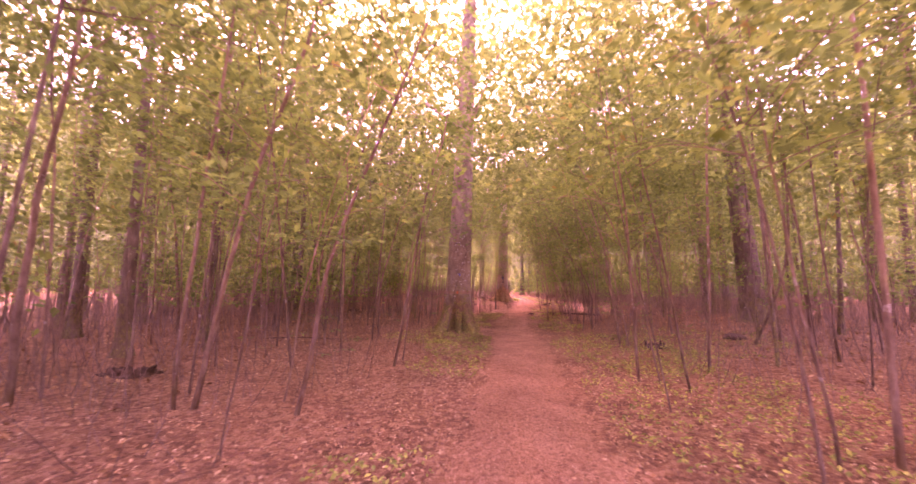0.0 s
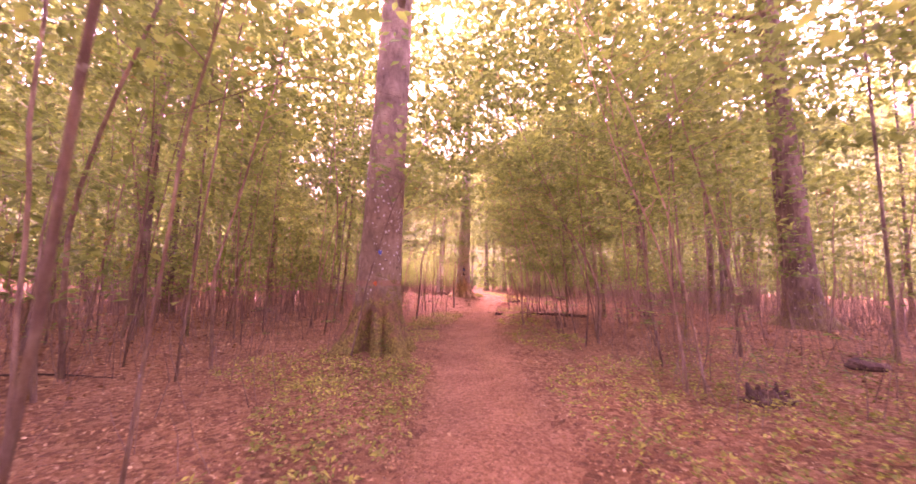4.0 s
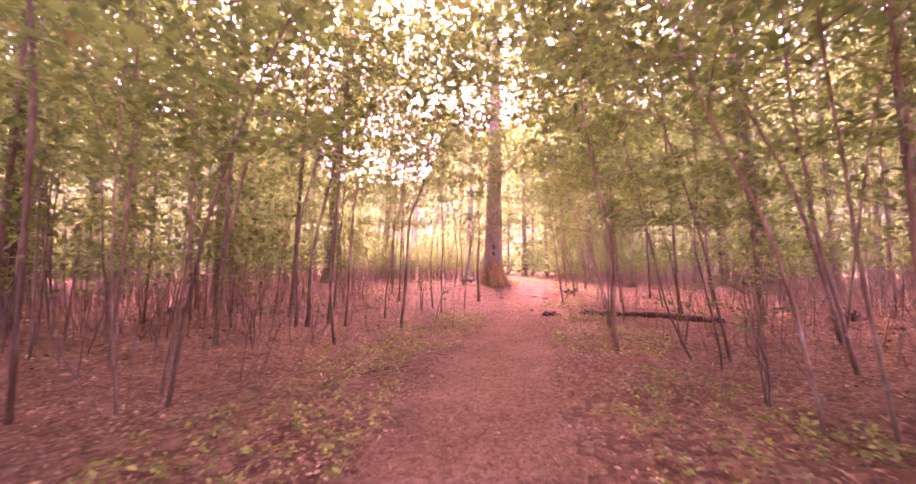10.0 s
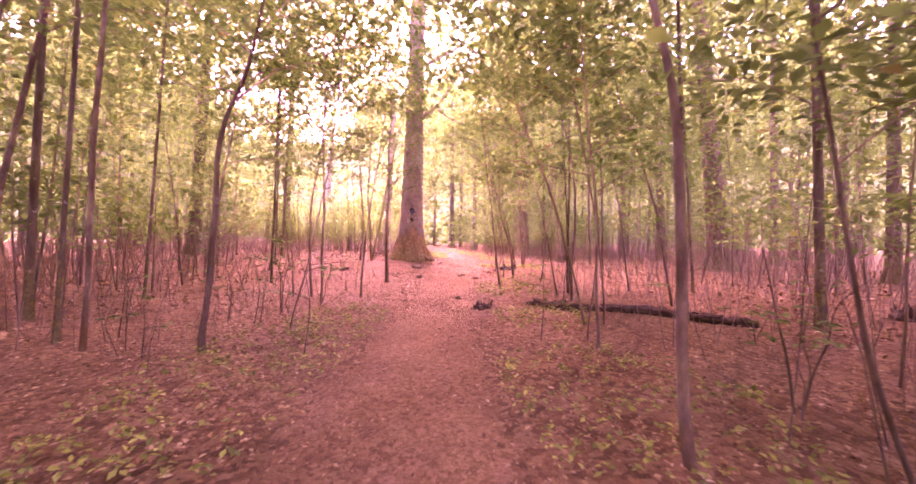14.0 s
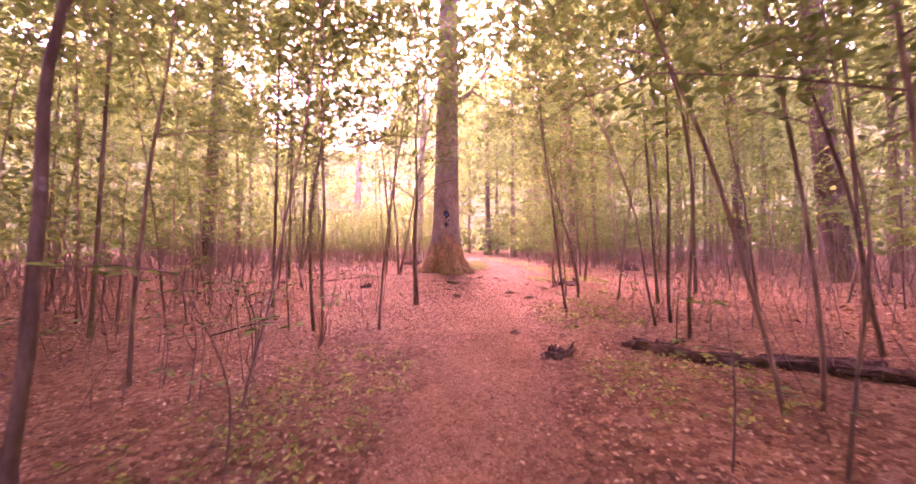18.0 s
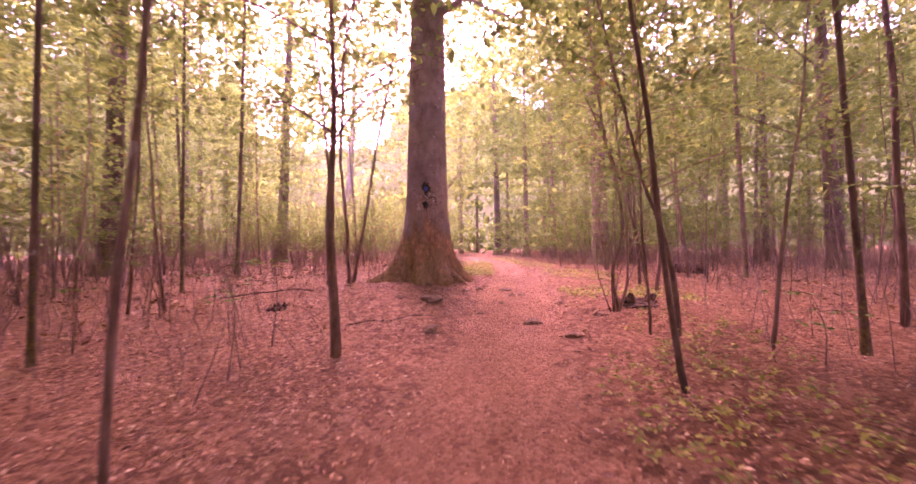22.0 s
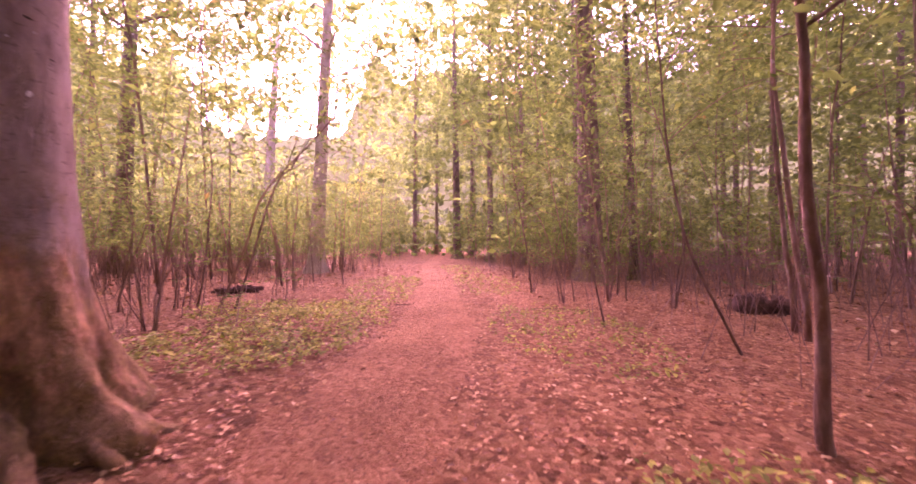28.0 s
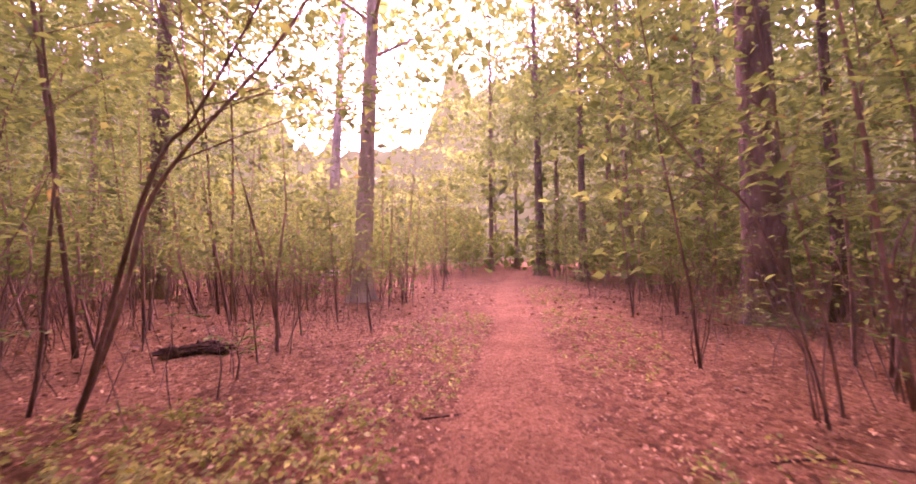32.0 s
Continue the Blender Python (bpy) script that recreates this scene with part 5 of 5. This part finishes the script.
def lichen(tree, r, lean, count, zlo, zhi, alo, ahi, smax, name="lichen", mat=None, label="round white lichen spots", flat=1.0):
    vs, fs = [], []
    for i in range(count):
        hz, az, s = rng.uniform(zlo, zhi), rng.uniform(alo, ahi), smax * rng.uniform(0.25, 1) ** 1.6
        o = len(vs)
        c, out = on_trunk(0, 0, r, lean, hz, az, 0.014)
        vs.append(c)
        n = 9
        for k in range(n):
            t = 2 * math.pi * k / n
            q = s * rng.uniform(0.75, 1.15)
            vs.append(on_trunk(0, 0, r, lean, hz + math.sin(t) * q * flat, az + math.degrees(math.cos(t) * q / r), 0.006)[0])
        fs += [(o, o + 1 + k, o + 1 + (k + 1) % n) for k in range(n)]
    ob = mesh_object(name, vs, fs, mat or LICHEN, bole(tree), label)
    return tagged(ob, kind="stuff")


lichen(beech_a, 0.455, 0.03, 150, 0.95, 3.4, -20, 80, 0.026)
lichen(beech_a, 0.455, 0.03, 45, 0.7, 6.5, -80, -10, 0.022)
lichen(beech_b, 0.46, 0.016, 90, 0.9, 1.75, -22, 28, 0.026)
lichen(beech_b, 0.46, 0.016, 60, 1.6, 5.5, 10, 90, 0.026)
lichen(beech_b, 0.46, 0.016, 75, 0.95, 1.75, -8, 30, 0.036, "dark_blotch", KNOT, "dark ragged blotches of cracked bark", 0.5)
lichen(beech_b, 0.46, 0.016, 70, 1.2, 4.5, -70, 100, 0.035, "dark_dash", KNOT, "short dark dashes across the bark", 0.3)
lichen(beech_a, 0.455, 0.03, 60, 0.9, 4.5, -70, 100, 0.03, "dark_dash", KNOT, "short dark dashes across the bark", 0.3)
patch("knot_hole", beech_b, 0.46, 0.016, 1.87, 5, 0.24, 0.34, BLACKBARK, "dark bark scar", 0.9, 9, 0.012)
patch("blue_mark", beech_b, 0.46, 0.016, 1.85, 2, 0.12, 0.13, BLUE, "round blue paint mark", 0.15, 2, 0.02)
patch("bark_scar", beech_b, 0.46, 0.016, 1.5, 0, 0.16, 0.3, BLACKBARK, "dark bark scar", 1.0, 14, 0.012)

for k, (bx, by, ex, ey, rr) in enumerate(((0.5, -0.25, 0.95, -0.55, 0.06), (0.55, -0.05, 1.1, -0.2, 0.055), (0.5, 0.1, 1.05, 0.25, 0.06), (-0.6, -0.3, -1.35, -0.55, 0.09))):
    z1, z2 = gz(0.45 + ex, 26.85 + ey), gz(0.45, 26.85)
    mx, my = (bx + ex) / 2 + 0.08, (by + ey) / 2 - 0.05
    v, f = tube(smooth_line([(bx, by, 0.14), (mx, my, gz(0.45 + mx, 26.85 + my) - z2 + 0.03), (ex, ey, z1 - z2 - 0.05)], 6), [rr * (1 - 0.055 * j) for j in range(13)], 10, 0.5)
    mesh_object("root", v, f, BEECH, beech_b)
for k, (bx, by, ex, ey, rr) in enumerate(((0.35, -0.35, 0.85, -0.85, 0.09), (-0.35, -0.45, -0.75, -1.15, 0.1), (0.5, 0.0, 0.9, -0.2, 0.08))):
    z1, z2 = gz(-1.78 + ex, 6.72 + ey), gz(-1.78, 6.72)
    mx, my = (bx + ex) / 2 - 0.05, (by + ey) / 2 + 0.05
    v, f = tube(smooth_line([(bx, by, 0.16), (mx, my, gz(-1.78 + mx, 6.72 + my) - z2 + 0.05), (ex, ey, z1 - z2 - 0.06)], 6), [rr * (1 - 0.05 * j) for j in range(13)], 10, 0.5)
    mesh_object("root", v, f, BANDED, beech_a)

v, f = joined([tube(smooth_line([(0.3, -0.1, 5.6), (0.9, -0.1, 6.0), (1.5, -0.2, 6.9), (1.9, -0.2, 8.4)], 5), [0.085 - 0.0045 * j for j in range(16)], 8, 0.2),
               tube(smooth_line([(0.9, -0.1, 6.0), (1.6, -0.3, 5.5), (2.5, -0.4, 5.3)], 5), [0.04 - 0.0034 * j for j in range(11)], 6, 0.2)])
mesh_object("fork_limb", v, f, BEECH, beech_b, "crooked low side limb")

# ---- litter and herbs ----
def scattered(n, xr, yr, keep):
    x, y = rng.uniform(*xr, n), rng.uniform(*yr, n)
    k = keep(x, y)
    return x[k], y[k]


def off_track(x, y):
    return (np.abs(x - track_x(y)) - track_w(y)) > rng.normal(-0.05, 0.22, len(x))


def litter_band(n, reach):
    """Places off the path, thickest beside it."""
    y = rng.uniform(-9, 37, n)
    x = track_x(y) + rng.choice((-1, 1), n) * (track_w(y) * 0.72 + reach * rng.beta(1.0, 1.9, n))
    k = off_track(x, y)
    return x[k], y[k]


lx, ly = litter_band(140000, 6.5)
sz = rng.uniform(0.022, 0.06, len(lx))
lit = new("fallen_leaves", leaf_mesh("fallen_leaves", np.stack([lx, ly, ground_z(lx, ly) + rng.uniform(0.008, 0.035, len(lx))], 1), sz, DRY, droop=0.03, spread=0.2, flat=0.26, width=0.6))
tagged(lit, "dry brown fallen leaves covering the forest floor", "leaf litter", kind="stuff")
lx, ly = scattered(30000, (-16, 20), (-9, 46), lambda x, y: off_track(x, y) & ((np.abs(x - track_x(y)) > 4.8) | (y > 37)))
sz = rng.uniform(0.07, 0.14, len(lx))
lit2 = new("fallen_leaves", leaf_mesh("fallen_leaves", np.stack([lx, ly, ground_z(lx, ly) + 0.025], 1), sz, DRY, droop=0.05, spread=0.3, flat=0.4, width=0.6))
tagged(lit2, "dry brown fallen leaves between distant saplings", "leaf litter", kind="stuff")
lx, ly = scattered(4200, (-2.0, 4.5), (-9, 40), lambda x, y: np.abs(x - track_x(y)) < track_w(y))
stray = new("fallen_leaves", leaf_mesh("fallen_leaves", np.stack([lx, ly, ground_z(lx, ly) + 0.026], 1), rng.uniform(0.03, 0.07, len(lx)), DRY, droop=0.0, spread=0.2, flat=0.3, width=0.6))
tagged(stray, "single dry leaves strewn over the path", "leaf litter", kind="stuff")
lx, ly = scattered(80000, (-2.0, 4.5), (-9, 40), lambda x, y: np.abs(x - track_x(y)) < track_w(y) * 1.05)
sz = rng.uniform(0.01, 0.034, len(lx))
chips = new("path_crumbs", leaf_mesh("path_crumbs", np.stack([lx, ly, ground_z(lx, ly) + rng.uniform(0.014, 0.022, len(lx))], 1), sz, CHIP, droop=0.0, spread=0.25, flat=0.3, width=0.5))
tagged(chips, "reddish-brown crumbs of leaves and bark on the path", "leaf litter", kind="stuff")


def herb_patch(cx, cy, rx, ry, count):
    """Low green seedlings: a few leaves on each stalk."""
    a, q = rng.uniform(0, 6.28, count), np.sqrt(rng.uniform(0, 1, count))
    x, y = cx + np.cos(a) * q * rx, cy + np.sin(a) * q * ry
    k = np.abs(x - track_x(y)) > track_w(y) * 0.92
    x, y = x[k], y[k]
    out = []
    for m in range(5):
        t = 2 * np.pi * m / 5 + x * 9
        rr = rng.uniform(0.015, 0.055, len(x))
        xx, yy = x + np.cos(t) * rr, y + np.sin(t) * rr
        out.append(np.stack([xx, yy, ground_z(x, y) + rng.uniform(0.03, 0.12, len(x))], 1))
    return np.concatenate(out)


def herb_bed(name, label, *patches):
    p = np.concatenate([herb_patch(*q) for q in patches])
    ob = new(name, leaf_mesh(name, p, rng.uniform(0.032, 0.07, len(p)), HERB, droop=-0.1, spread=0.3, flat=0.35, width=0.6))
    return tagged(ob, label, "undergrowth", kind="stuff")


herb_bed("herbs", "low green seedlings along the start of the path",
         (2.6, -2.5, 1.9, 4.0, 700), (2.8, 3.0, 1.8, 3.0, 700), (-1.3, -5.2, 0.9, 1.2, 160), (-1.4, 0.6, 1.0, 1.0, 120),
         (-1.2, 3.6, 1.2, 2.2, 520), (-2.4, 5.0, 1.6, 1.2, 300), (5.5, 4.5, 2.5, 3.0, 420), (-1.2, 9.4, 0.9, 2.0, 190))
herb_bed("herbs", "low green seedlings beside the path among leaf litter",
         (2.2, 9.2, 1.0, 2.2, 240), (2.4, 13.6, 1.0, 1.6, 180), (-0.9, 14.6, 0.9, 2.6, 200), (-0.4, 17.2, 0.8, 1.6, 160),
         (2.9, 17.0, 0.9, 1.0, 120), (3.2, 20.8, 0.9, 1.6, 160), (3.9, 22.6, 0.8, 1.1, 70), (-1.5, 12.2, 0.9, 1.2, 110))
herb_bed("herbs", "low green seedlings beside the far path",
         (4.3, 25.5, 1.2, 1.3, 260), (1.5, 30.0, 0.8, 2.0, 430), (0.6, 30.8, 1.2, 1.0, 300), (1.9, 34.5, 0.9, 3.0, 300),
         (4.6, 29.8, 1.0, 2.0, 200), (4.2, 36.0, 1.0, 3.0, 200), (0.9, 28.6, 0.9, 1.0, 240), (3.9, 42.0, 0.9, 3.0, 160))
